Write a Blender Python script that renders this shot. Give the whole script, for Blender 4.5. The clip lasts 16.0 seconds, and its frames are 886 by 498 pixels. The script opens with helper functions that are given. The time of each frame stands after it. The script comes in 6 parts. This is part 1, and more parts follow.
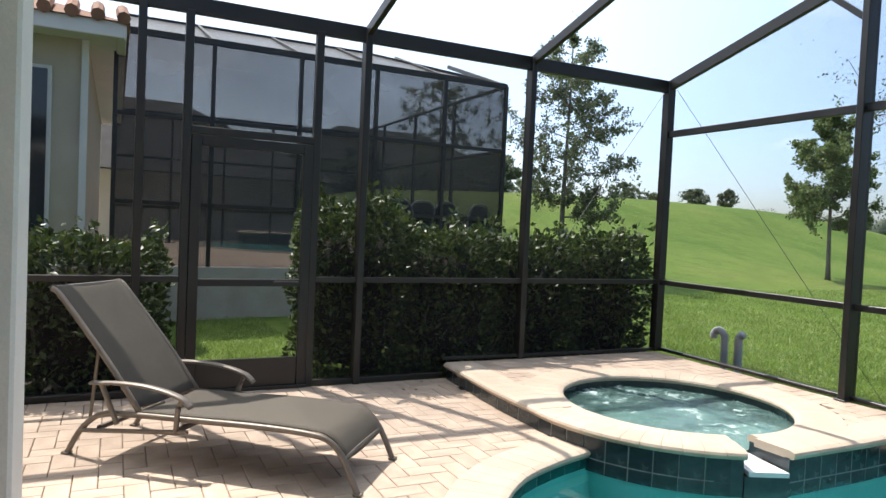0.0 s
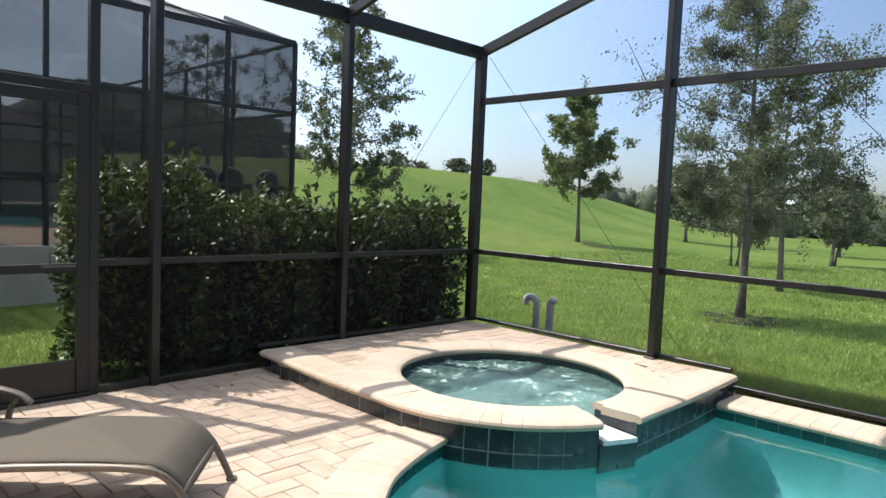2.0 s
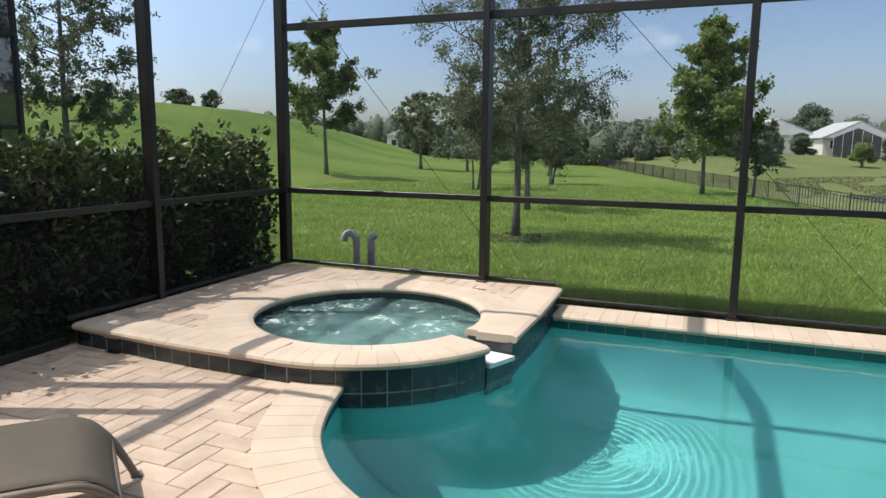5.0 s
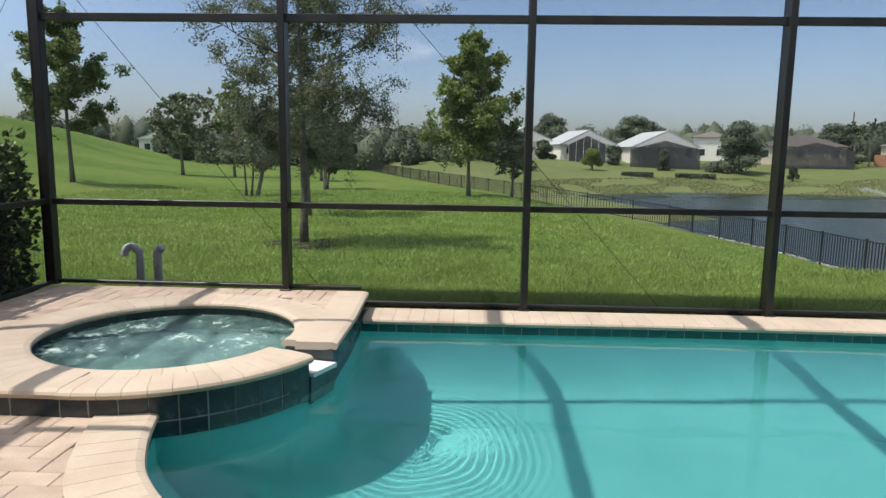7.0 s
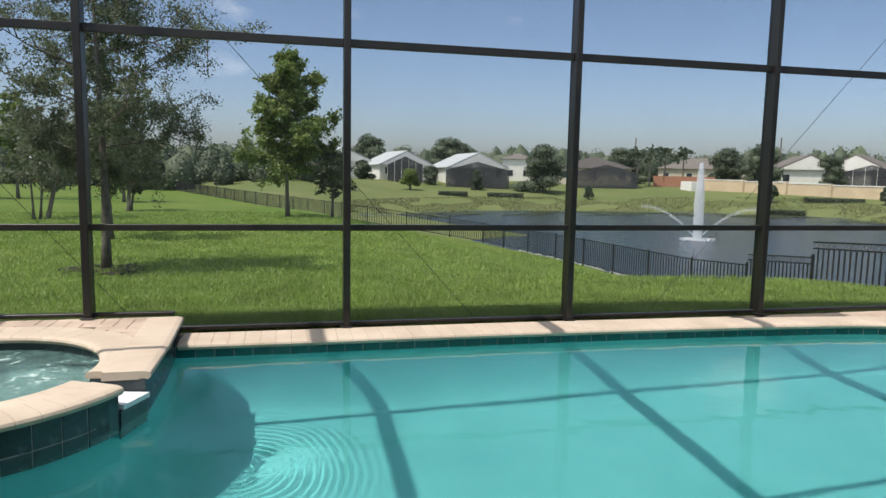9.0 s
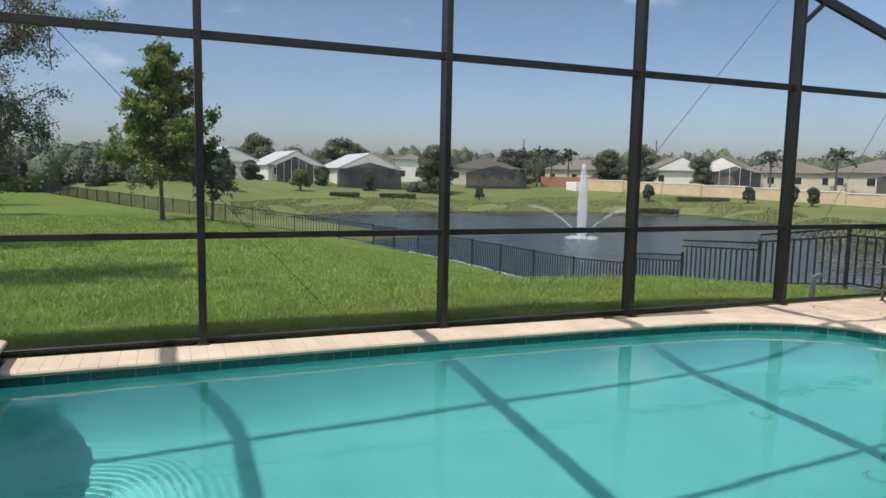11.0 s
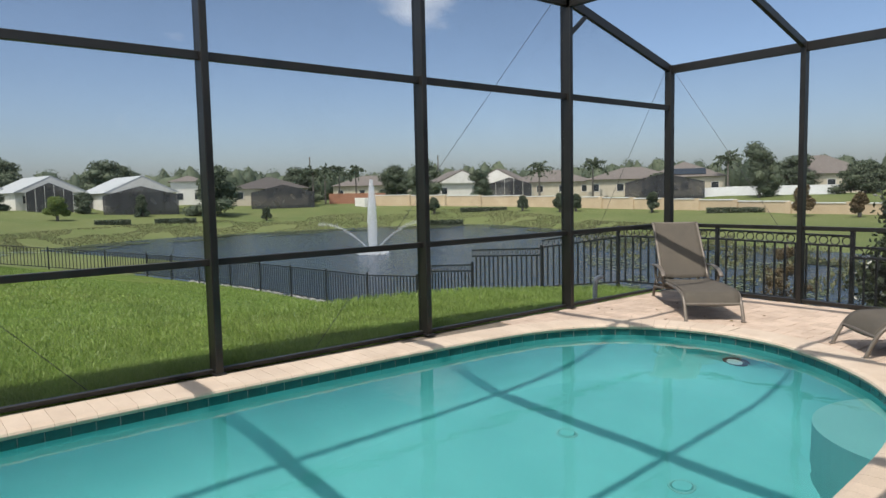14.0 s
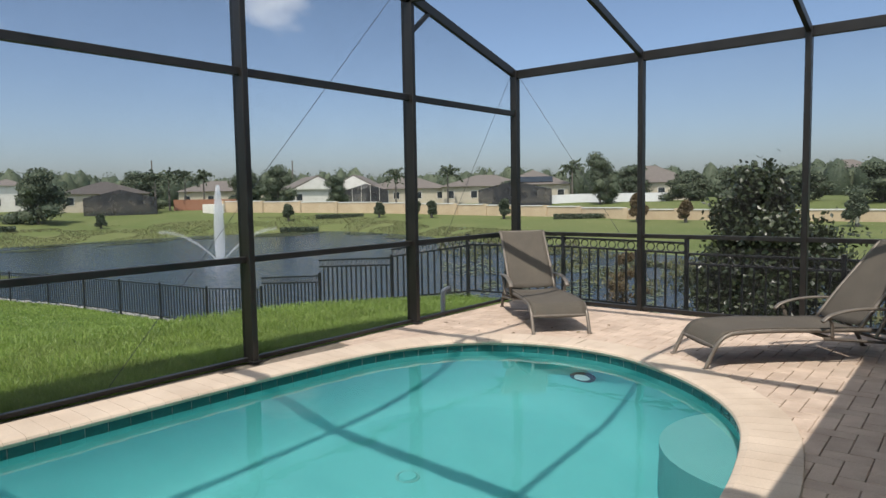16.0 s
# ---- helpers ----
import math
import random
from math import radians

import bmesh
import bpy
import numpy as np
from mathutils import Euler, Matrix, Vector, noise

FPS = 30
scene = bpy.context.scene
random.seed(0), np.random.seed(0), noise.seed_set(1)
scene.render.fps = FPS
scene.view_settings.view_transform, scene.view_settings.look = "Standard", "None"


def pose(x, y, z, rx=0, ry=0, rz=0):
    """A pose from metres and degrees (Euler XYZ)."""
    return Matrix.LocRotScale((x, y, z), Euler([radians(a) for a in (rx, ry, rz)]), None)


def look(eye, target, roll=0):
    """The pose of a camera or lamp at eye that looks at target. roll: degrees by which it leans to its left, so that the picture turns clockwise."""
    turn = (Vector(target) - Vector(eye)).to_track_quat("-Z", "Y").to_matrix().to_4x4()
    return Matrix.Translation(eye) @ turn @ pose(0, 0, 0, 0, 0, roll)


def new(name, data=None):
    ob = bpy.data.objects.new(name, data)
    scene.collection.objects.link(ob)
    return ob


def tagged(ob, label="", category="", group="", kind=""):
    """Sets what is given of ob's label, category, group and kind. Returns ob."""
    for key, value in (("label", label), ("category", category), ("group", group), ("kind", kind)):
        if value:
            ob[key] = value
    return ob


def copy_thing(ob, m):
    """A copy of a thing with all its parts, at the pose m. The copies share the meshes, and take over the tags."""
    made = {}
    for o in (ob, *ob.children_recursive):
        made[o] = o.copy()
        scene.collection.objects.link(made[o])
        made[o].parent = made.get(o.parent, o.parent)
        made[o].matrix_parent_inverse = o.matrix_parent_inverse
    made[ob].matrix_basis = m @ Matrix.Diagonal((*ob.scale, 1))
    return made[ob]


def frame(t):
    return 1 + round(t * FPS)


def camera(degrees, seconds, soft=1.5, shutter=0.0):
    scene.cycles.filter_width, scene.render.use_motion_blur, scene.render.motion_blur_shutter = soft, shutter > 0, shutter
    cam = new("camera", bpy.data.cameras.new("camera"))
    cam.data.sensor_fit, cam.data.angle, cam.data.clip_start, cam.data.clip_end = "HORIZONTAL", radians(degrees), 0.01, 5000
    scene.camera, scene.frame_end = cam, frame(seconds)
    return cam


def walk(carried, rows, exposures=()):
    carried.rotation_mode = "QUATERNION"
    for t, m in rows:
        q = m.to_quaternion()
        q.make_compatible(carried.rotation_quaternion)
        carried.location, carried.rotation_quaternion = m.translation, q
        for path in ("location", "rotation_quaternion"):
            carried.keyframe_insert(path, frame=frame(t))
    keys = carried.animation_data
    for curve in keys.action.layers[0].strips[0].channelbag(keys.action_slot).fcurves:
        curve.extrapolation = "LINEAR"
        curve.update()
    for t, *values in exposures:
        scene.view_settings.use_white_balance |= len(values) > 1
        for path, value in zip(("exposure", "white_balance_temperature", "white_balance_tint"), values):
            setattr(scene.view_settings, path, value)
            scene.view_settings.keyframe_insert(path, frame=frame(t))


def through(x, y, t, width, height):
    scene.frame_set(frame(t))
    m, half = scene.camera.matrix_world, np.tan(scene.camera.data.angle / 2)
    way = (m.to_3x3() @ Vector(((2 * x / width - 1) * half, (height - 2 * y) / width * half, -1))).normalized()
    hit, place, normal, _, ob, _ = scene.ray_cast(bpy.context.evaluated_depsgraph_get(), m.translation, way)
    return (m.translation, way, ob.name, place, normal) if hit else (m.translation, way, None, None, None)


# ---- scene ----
from mathutils.geometry import delaunay_2d_cdt

cam = camera(66.5, 16.0)
PATH = [
    (0, (0.049, 0.084, 1.46), (0.923, 1.882, 1.391), 2.6),
    (0.5, (0.067, 0.293, 1.451), (1.053, 2.032, 1.385), 2.5),
    (1, (0.128, 0.511, 1.446), (1.233, 2.176, 1.368), 2.5),
    (1.5, (0.107, 0.656, 1.448), (1.33, 2.234, 1.337), 2.3),
    (2, (-0.058, 0.816, 1.457), (1.368, 2.212, 1.322), 2.4),
    (2.5, (-0.146, 0.955, 1.456), (1.372, 2.243, 1.267), 2.3),
    (3, (-0.157, 1.144, 1.436), (1.403, 2.371, 1.193), 2.5),
    (3.5, (-0.208, 1.321, 1.442), (1.415, 2.454, 1.156), 1.6),
    (4, (-0.332, 1.442, 1.447), (1.37, 2.45, 1.146), 1.2),
    (6.5, (-0.496, 1.909, 1.461), (1.463, 2.165, 1.154), 0.4),
    (7, (-0.541, 1.949, 1.461), (1.436, 2.027, 1.17), 0.8),
    (7.5, (-0.582, 1.976, 1.458), (1.398, 1.886, 1.189), 1.0),
    (8, (-0.635, 1.978, 1.467), (1.339, 1.776, 1.214), 1.1),
    (8.5, (-0.66, 1.969, 1.459), (1.3, 1.645, 1.223), 1.1),
    (9, (-0.66, 1.951, 1.458), (1.278, 1.509, 1.233), 1.1),
    (9.2, (-0.657, 1.927, 1.464), (1.274, 1.456, 1.241), 1.3),
    (11.3, (-0.316, 1.625, 1.485), (1.497, 0.81, 1.269), 1.2),
    (11.5, (-0.211, 1.614, 1.483), (1.576, 0.741, 1.269), 1.3),
    (12, (-0.132, 1.583, 1.487), (1.589, 0.585, 1.281), 0.9),
    (12.5, (-0.065, 1.509, 1.485), (1.583, 0.395, 1.282), -0.0),
    (13, (0.025, 1.395, 1.492), (1.613, 0.195, 1.291), -1.1),
    (13.5, (0.096, 1.321, 1.464), (1.665, 0.093, 1.286), -1.6),
    (14, (0.139, 1.249, 1.47), (1.682, -0.013, 1.302), -1.2),
    (14.5, (0.285, 1.133, 1.48), (1.768, -0.197, 1.304), -1.1),
    (15, (0.338, 1.001, 1.503), (1.741, -0.412, 1.32), -1.0),
    (15.5, (0.39, 0.832, 1.492), (1.714, -0.656, 1.309), -1.1),
    (16, (0.456, 0.645, 1.475), (1.703, -0.91, 1.318), -1.0),
]
EXPOSURES = [(0.0, 0.71), (2.0, 0.68), (3.5, 0.50), (6.5, 0.20), (9.0, 0.20), (12.0, 0.16), (16.0, 0.09)]
walk(cam, [(t, look(eye, target, roll)) for t, eye, target, roll in PATH], EXPOSURES)

# ---------------------------------------------------------------- light
SUN_TO = Vector((-0.21, 0.52, 1.0)).normalized()
sun_data = bpy.data.lights.new("sun", "SUN")
sun_data.energy, sun_data.angle, sun_data.color = 4.6, radians(0.53), (1.0, 0.945, 0.87)
sun = new("sun", sun_data)
sun.matrix_world = look(SUN_TO * 60, (0, 0, 0))

world = bpy.data.worlds.new("sky")
scene.world = world
world.use_nodes = True
wt = world.node_tree
wt.nodes.clear()
w_out = wt.nodes.new("ShaderNodeOutputWorld")
w_bg = wt.nodes.new("ShaderNodeBackground")
w_sky = wt.nodes.new("ShaderNodeTexSky")
w_sky.sky_type, w_sky.sun_disc = "NISHITA", False
w_sky.sun_elevation = math.asin(SUN_TO.z)
w_sky.sun_rotation = math.atan2(SUN_TO.x, SUN_TO.y)
w_sky.air_density, w_sky.dust_density, w_sky.ozone_density = 1.0, 1.8, 2.2
w_co = wt.nodes.new("ShaderNodeTexCoord")
w_map = wt.nodes.new("ShaderNodeMapping")
w_map.inputs["Scale"].default_value = (1.0, 1.0, 2.2)
w_noise = wt.nodes.new("ShaderNodeTexNoise")
w_noise.inputs["Scale"].default_value, w_noise.inputs["Detail"].default_value = 4.6, 5.0
w_ramp = wt.nodes.new("ShaderNodeValToRGB")
w_ramp.color_ramp.elements[0].position, w_ramp.color_ramp.elements[1].position = 0.64, 0.80
w_ramp.color_ramp.elements[1].color = (0.55, 0.55, 0.55, 1)
w_mix = wt.nodes.new("ShaderNodeMix")
w_mix.data_type = "RGBA"
w_mix.inputs["B"].default_value = (10.5, 10.8, 11.2, 1)
wt.links.new(w_co.outputs["Generated"], w_map.inputs["Vector"])
wt.links.new(w_map.outputs["Vector"], w_noise.inputs["Vector"])
wt.links.new(w_noise.outputs["Fac"], w_ramp.inputs["Fac"])
wt.links.new(w_ramp.outputs["Color"], w_mix.inputs["Factor"])
w_sep = wt.nodes.new("ShaderNodeSeparateXYZ")
w_haze = wt.nodes.new("ShaderNodeValToRGB")
w_haze.color_ramp.elements[0].color, w_haze.color_ramp.elements[1].color = (1.30, 1.36, 1.56, 1), (1.16, 1.13, 1.07, 1)
w_haze.color_ramp.elements[0].position, w_haze.color_ramp.elements[1].position = 0.02, 0.5
w_tint = wt.nodes.new("ShaderNodeMix")
w_tint.data_type, w_tint.blend_type = "RGBA", "MULTIPLY"
w_tint.inputs["Factor"].default_value = 1.0
wt.links.new(w_co.outputs["Generated"], w_sep.inputs["Vector"])
wt.links.new(w_sep.outputs["Z"], w_haze.inputs["Fac"])
wt.links.new(w_sky.outputs["Color"], w_tint.inputs["A"])
wt.links.new(w_haze.outputs["Color"], w_tint.inputs["B"])
# the hazy brightening of the air round the sun
w_dot = wt.nodes.new("ShaderNodeVectorMath")
w_dot.operation = "DOT_PRODUCT"
w_dot.inputs[1].default_value = SUN_TO
w_glow = wt.nodes.new("ShaderNodeMapRange")
w_glow.interpolation_type = "SMOOTHSTEP"
w_glow.inputs["From Min"].default_value, w_glow.inputs["From Max"].default_value = 0.04, 0.78
w_glow.inputs["To Min"].default_value, w_glow.inputs["To Max"].default_value = 0.97, 2.4
w_air = wt.nodes.new("ShaderNodeVectorMath")
w_air.operation = "SCALE"
wt.links.new(w_co.outputs["Generated"], w_dot.inputs[0])
wt.links.new(w_dot.outputs["Value"], w_glow.inputs["Value"])
wt.links.new(w_tint.outputs["Result"], w_air.inputs[0])
wt.links.new(w_glow.outputs["Result"], w_air.inputs["Scale"])
w_veil = wt.nodes.new("ShaderNodeMapRange")
w_veil.interpolation_type = "SMOOTHSTEP"
w_veil.inputs["From Min"].default_value, w_veil.inputs["From Max"].default_value = 0.15, 0.90
w_veil.inputs["To Min"].default_value, w_veil.inputs["To Max"].default_value = 0.0, 0.75
w_white = wt.nodes.new("ShaderNodeMix")
w_white.data_type = "RGBA"
w_white.inputs["B"].default_value = (8.2, 8.7, 8.6, 1)
wt.links.new(w_dot.outputs["Value"], w_veil.inputs["Value"])
wt.links.new(w_veil.outputs["Result"], w_white.inputs["Factor"])
wt.links.new(w_air.outputs["Vector"], w_white.inputs["A"])
wt.links.new(w_white.outputs["Result"], w_mix.inputs["A"])
wt.links.new(w_mix.outputs["Result"], w_bg.inputs["Color"])
w_bg.inputs["Strength"].default_value = 0.11
wt.links.new(w_bg.outputs["Background"], w_out.inputs["Surface"])


# ---------------------------------------------------------------- materials
def shader(name):
    m = bpy.data.materials.new(name)
    m.use_nodes = True
    nt = m.node_tree
    return m, nt, nt.nodes["Principled BSDF"]


def noise_node(nt, scale, detail=4.0, coords="Object", rough=0.55):
    co = nt.nodes.new("ShaderNodeTexCoord")
    n = nt.nodes.new("ShaderNodeTexNoise")
    n.inputs["Scale"].default_value, n.inputs["Detail"].default_value = scale, detail
    n.inputs["Roughness"].default_value = rough
    nt.links.new(co.outputs[coords], n.inputs["Vector"])
    return n


def ramp_node(nt, source, stops):
    r = nt.nodes.new("ShaderNodeValToRGB")
    el = r.color_ramp.elements
    while len(el) < len(stops):
        el.new(0.5)
    for e, (p, c) in zip(el, stops):
        e.position, e.color = p, (*c, 1)
    nt.links.new(source, r.inputs["Fac"])
    return r


def mix_node(nt, kind, fac, a, b):
    m = nt.nodes.new("ShaderNodeMix")
    m.data_type, m.blend_type = "RGBA", kind
    for key, v in (("Factor", fac), ("A", a), ("B", b)):
        if isinstance(v, (int, float)):
            m.inputs[key].default_value = v
        elif isinstance(v, tuple):
            m.inputs[key].default_value = (*v, 1)
        else:
            nt.links.new(v, m.inputs[key])
    return m.outputs["Result"]


def grey(v):
    return (v, v, v)


def surface(name, dark, light, scale=8.0, rough=0.7, metal=0.0, bump=0.15, fine=60.0, stain=0.25, vary=0.0, island=False, spec=0.5):
    """A surface with grain at two scales, a soft stain, and piece to piece variation."""
    m, nt, bsdf = shader(name)
    big = noise_node(nt, scale)
    small = noise_node(nt, fine, 3.0)
    col = ramp_node(nt, big.outputs["Fac"], [(0.3, dark), (0.7, light)]).outputs["Color"]
    grain = ramp_node(nt, small.outputs["Fac"], [(0.25, grey(1 - stain)), (0.75, grey(1.0))]).outputs["Color"]
    col = mix_node(nt, "MULTIPLY", 1.0, col, grain)
    if vary:
        info = nt.nodes.new("ShaderNodeNewGeometry" if island else "ShaderNodeObjectInfo")
        rnd = info.outputs["Random Per Island" if island else "Random"]
        tone = ramp_node(nt, rnd, [(0.0, grey(1 - vary)), (1.0, grey(1.0))]).outputs["Color"]
        col = mix_node(nt, "MULTIPLY", 1.0, col, tone)
    nt.links.new(col, bsdf.inputs["Base Color"])
    bsdf.inputs["Metallic"].default_value = metal
    bsdf.inputs["Specular IOR Level"].default_value = spec
    rr = ramp_node(nt, big.outputs["Fac"], [(0.2, grey(max(0.02, rough - 0.1))), (0.8, grey(min(1, rough + 0.1)))])
    nt.links.new(rr.outputs["Color"], bsdf.inputs["Roughness"])
    if bump:
        b = nt.nodes.new("ShaderNodeBump")
        b.inputs["Strength"].default_value, b.inputs["Distance"].default_value = bump, 0.01
        nt.links.new(small.outputs["Fac"], b.inputs["Height"])
        nt.links.new(b.outputs["Normal"], bsdf.inputs["Normal"])
    return m


def leaf_material(name, dark, light, shine=0.45, through=0.35):
    m, nt, bsdf = shader(name)
    geo = nt.nodes.new("ShaderNodeNewGeometry")
    col = ramp_node(nt, geo.outputs["Random Per Island"], [(0.0, dark), (0.55, tuple((a + b) / 2 for a, b in zip(dark, light))), (1.0, light)]).outputs["Color"]
    big = noise_node(nt, 1.3)
    tone = ramp_node(nt, big.outputs["Fac"], [(0.3, grey(0.72)), (0.7, grey(1.1))]).outputs["Color"]
    col = mix_node(nt, "MULTIPLY", 1.0, col, tone)
    nt.links.new(col, bsdf.inputs["Base Color"])
    bsdf.inputs["Roughness"].default_value = shine
    tr = nt.nodes.new("ShaderNodeBsdfTranslucent")
    nt.links.new(col, tr.inputs["Color"])
    mix = nt.nodes.new("ShaderNodeMixShader")
    mix.inputs["Fac"].default_value = through
    nt.links.new(bsdf.outputs["BSDF"], mix.inputs[1])
    nt.links.new(tr.outputs["BSDF"], mix.inputs[2])
    nt.links.new(mix.outputs["Shader"], nt.nodes["Material Output"].inputs["Surface"])
    return m


def screen_material(name, cover, colour):
    """Woven insect screen: mostly open, the threads a dull grey."""
    m, nt, bsdf = shader(name)
    bsdf.inputs["Base Color"].default_value = (*colour, 1)
    bsdf.inputs["Roughness"].default_value = 0.8
    bsdf.inputs["Specular IOR Level"].default_value = 0.1
    clear = nt.nodes.new("ShaderNodeBsdfTransparent")
    n = noise_node(nt, 0.7)
    fac = ramp_node(nt, n.outputs["Fac"], [(0.2, grey(cover * 0.9)), (0.8, grey(cover * 1.1))])
    mix = nt.nodes.new("ShaderNodeMixShader")
    nt.links.new(fac.outputs["Color"], mix.inputs["Fac"])
    nt.links.new(clear.outputs["BSDF"], mix.inputs[1])
    nt.links.new(bsdf.outputs["BSDF"], mix.inputs[2])
    nt.links.new(mix.outputs["Shader"], nt.nodes["Material Output"].inputs["Surface"])
    return m


M_BRONZE = surface("bronze_aluminium", (0.011, 0.010, 0.009), (0.018, 0.016, 0.014), 5, 0.42, 0.0, 0.05, 90, 0.2)
M_SCREEN = screen_material("insect_screen", 0.29, (0.028, 0.028, 0.029))
M_SCREEN_EAST = screen_material("insect_screen_warp", 0.26, (0.028, 0.028, 0.029))
# For the ribbons added to block grazing sun at the lake-side screen.
M_SHADE_RIBBON = surface("screen_shade_ribbon", (0.022, 0.022, 0.023), (0.034, 0.034, 0.035), 3, 0.8, 0, 0.0, 60, 0.1, spec=0.1)
M_SCREEN_ROOF = screen_material("roof_screen", 0.13, (0.05, 0.05, 0.05))
# Lit and shaded copies of one dense screen; sunlight is in the paler grey.
M_SCREEN_LIT = screen_material("dense_lit_screen", 0.64, (0.20, 0.20, 0.20))
M_SCREEN_FAR = screen_material("dense_shaded_screen", 0.67, (0.055, 0.056, 0.058))
M_COPING = surface("coping_stone", (0.54, 0.428, 0.328), (0.645, 0.528, 0.418), 3, 0.75, 0, 0.25, 120, 0.14, 0.08)
M_PAVER = surface("brick_paver", (0.500, 0.378, 0.290), (0.690, 0.540, 0.428), 4, 0.8, 0, 0.3, 140, 0.22, 0.16)
M_PAVER_J = surface("brick_paver_joined", (0.500, 0.378, 0.290), (0.690, 0.540, 0.428), 4, 0.8, 0, 0.3, 140, 0.22, 0.16, True)
M_SAND = surface("joint_sand", (0.13, 0.105, 0.08), (0.24, 0.20, 0.155), 20, 0.95, 0, 0.4, 200, 0.4)
M_PLASTER = surface("pool_plaster", (0.120, 0.480, 0.478), (0.155, 0.550, 0.545), 1.2, 0.8, 0, 0.1, 40, 0.10)
M_SEAT = surface("pale_plaster", (0.16, 0.44, 0.42), (0.20, 0.50, 0.475), 1.2, 0.8, 0, 0.1, 40, 0.10)
M_TILE = surface("glazed_tile", (0.022, 0.036, 0.045), (0.05, 0.07, 0.08), 9, 0.22, 0, 0.06, 30, 0.3, 0.3)
M_TILE_WET = surface("waterline_tile", (0.01, 0.10, 0.10), (0.02, 0.15, 0.145), 9, 0.2, 0, 0.05, 30, 0.3, 0.25)
M_GROUT = surface("grout", (0.22, 0.24, 0.24), (0.34, 0.36, 0.35), 30, 0.9, 0, 0.2, 100, 0.3)
M_SPILL = surface("white_spillway", (0.72, 0.73, 0.74), (0.84, 0.85, 0.86), 6, 0.35, 0, 0.05, 60, 0.08)
M_STUCCO = surface("beige_stucco", (0.52, 0.46, 0.36), (0.60, 0.54, 0.43), 2, 0.9, 0, 0.4, 80, 0.15)
M_COLUMN = surface("white_column_paint", (0.70, 0.69, 0.65), (0.78, 0.77, 0.73), 2, 0.7, 0, 0.2, 90, 0.08)
M_CEILING = surface("lanai_ceiling", (0.72, 0.71, 0.68), (0.8, 0.79, 0.76), 2, 0.9, 0, 0.2, 90, 0.08)
# Concrete with the warm cast of bounced sunlight put into its colour.
M_CONCRETE = surface("bounce_warm_concrete", (0.44, 0.405, 0.345), (0.56, 0.52, 0.45), 3, 0.9, 0, 0.3, 70, 0.25)
M_SLING = surface("taupe_sling", (0.088, 0.074, 0.057), (0.118, 0.100, 0.078), 5, 0.85, 0, 0.35, 320, 0.3)
M_TUBE = surface("champagne_tube", (0.165, 0.14, 0.116), (0.22, 0.188, 0.155), 9, 0.45, 0.25, 0.08, 150, 0.25)
M_PVC = surface("grey_pvc", (0.40, 0.43, 0.47), (0.52, 0.55, 0.60), 6, 0.5, 0, 0.05, 80, 0.15)
# Mulch colour, also painted on hedge cores as the shade between leaves.
M_MULCH_SHADE = surface("mulch_and_hedge_shade", (0.015, 0.011, 0.008), (0.05, 0.038, 0.028), 14, 0.95, 0, 0.8, 70, 0.6)
M_BARK = surface("grey_bark", (0.125, 0.108, 0.09), (0.25, 0.22, 0.19), 9, 0.9, 0, 0.8, 45, 0.45)
M_HEDGE = leaf_material("glossy_hedge_leaf", (0.022, 0.044, 0.011), (0.115, 0.162, 0.036), 0.42, 0.24)
M_OAK = leaf_material("oak_leaf", (0.085, 0.112, 0.058), (0.215, 0.25, 0.14), 0.5, 0.5)
M_MAPLE = leaf_material("young_tree_leaf", (0.105, 0.165, 0.040), (0.30, 0.37, 0.11), 0.5, 0.45)
M_OAK_GREEN = leaf_material("green_oak_leaf", (0.088, 0.138, 0.044), (0.24, 0.30, 0.105), 0.5, 0.45)
# Paler, bluer leaf tones: distance haze is mixed into the colour.
M_FAR = leaf_material("hazy_far_foliage", (0.052, 0.076, 0.046), (0.125, 0.152, 0.088), 0.7, 0.15)
M_MAGNOLIA = leaf_material("magnolia_leaf", (0.020, 0.033, 0.015), (0.070, 0.088, 0.036), 0.36, 0.1)
M_RUST = leaf_material("rusty_foliage", (0.11, 0.07, 0.03), (0.20, 0.15, 0.07), 0.6, 0.25)
M_BLADE = leaf_material("grass_blade", (0.165, 0.262, 0.046), (0.365, 0.480, 0.122), 0.5, 0.35)
M_FENCE = surface("black_fence", (0.010, 0.011, 0.014), (0.018, 0.019, 0.023), 6, 0.45, 0, 0.04, 80, 0.2)
M_CHAIR = surface("black_chair_plastic", (0.012, 0.013, 0.016), (0.022, 0.023, 0.027), 6, 0.5, 0, 0.05, 60, 0.2)
M_WIRE = surface("steel_wire", (0.06, 0.06, 0.06), (0.11, 0.11, 0.11), 20, 0.5, 0.2, 0.0, 80, 0.2)


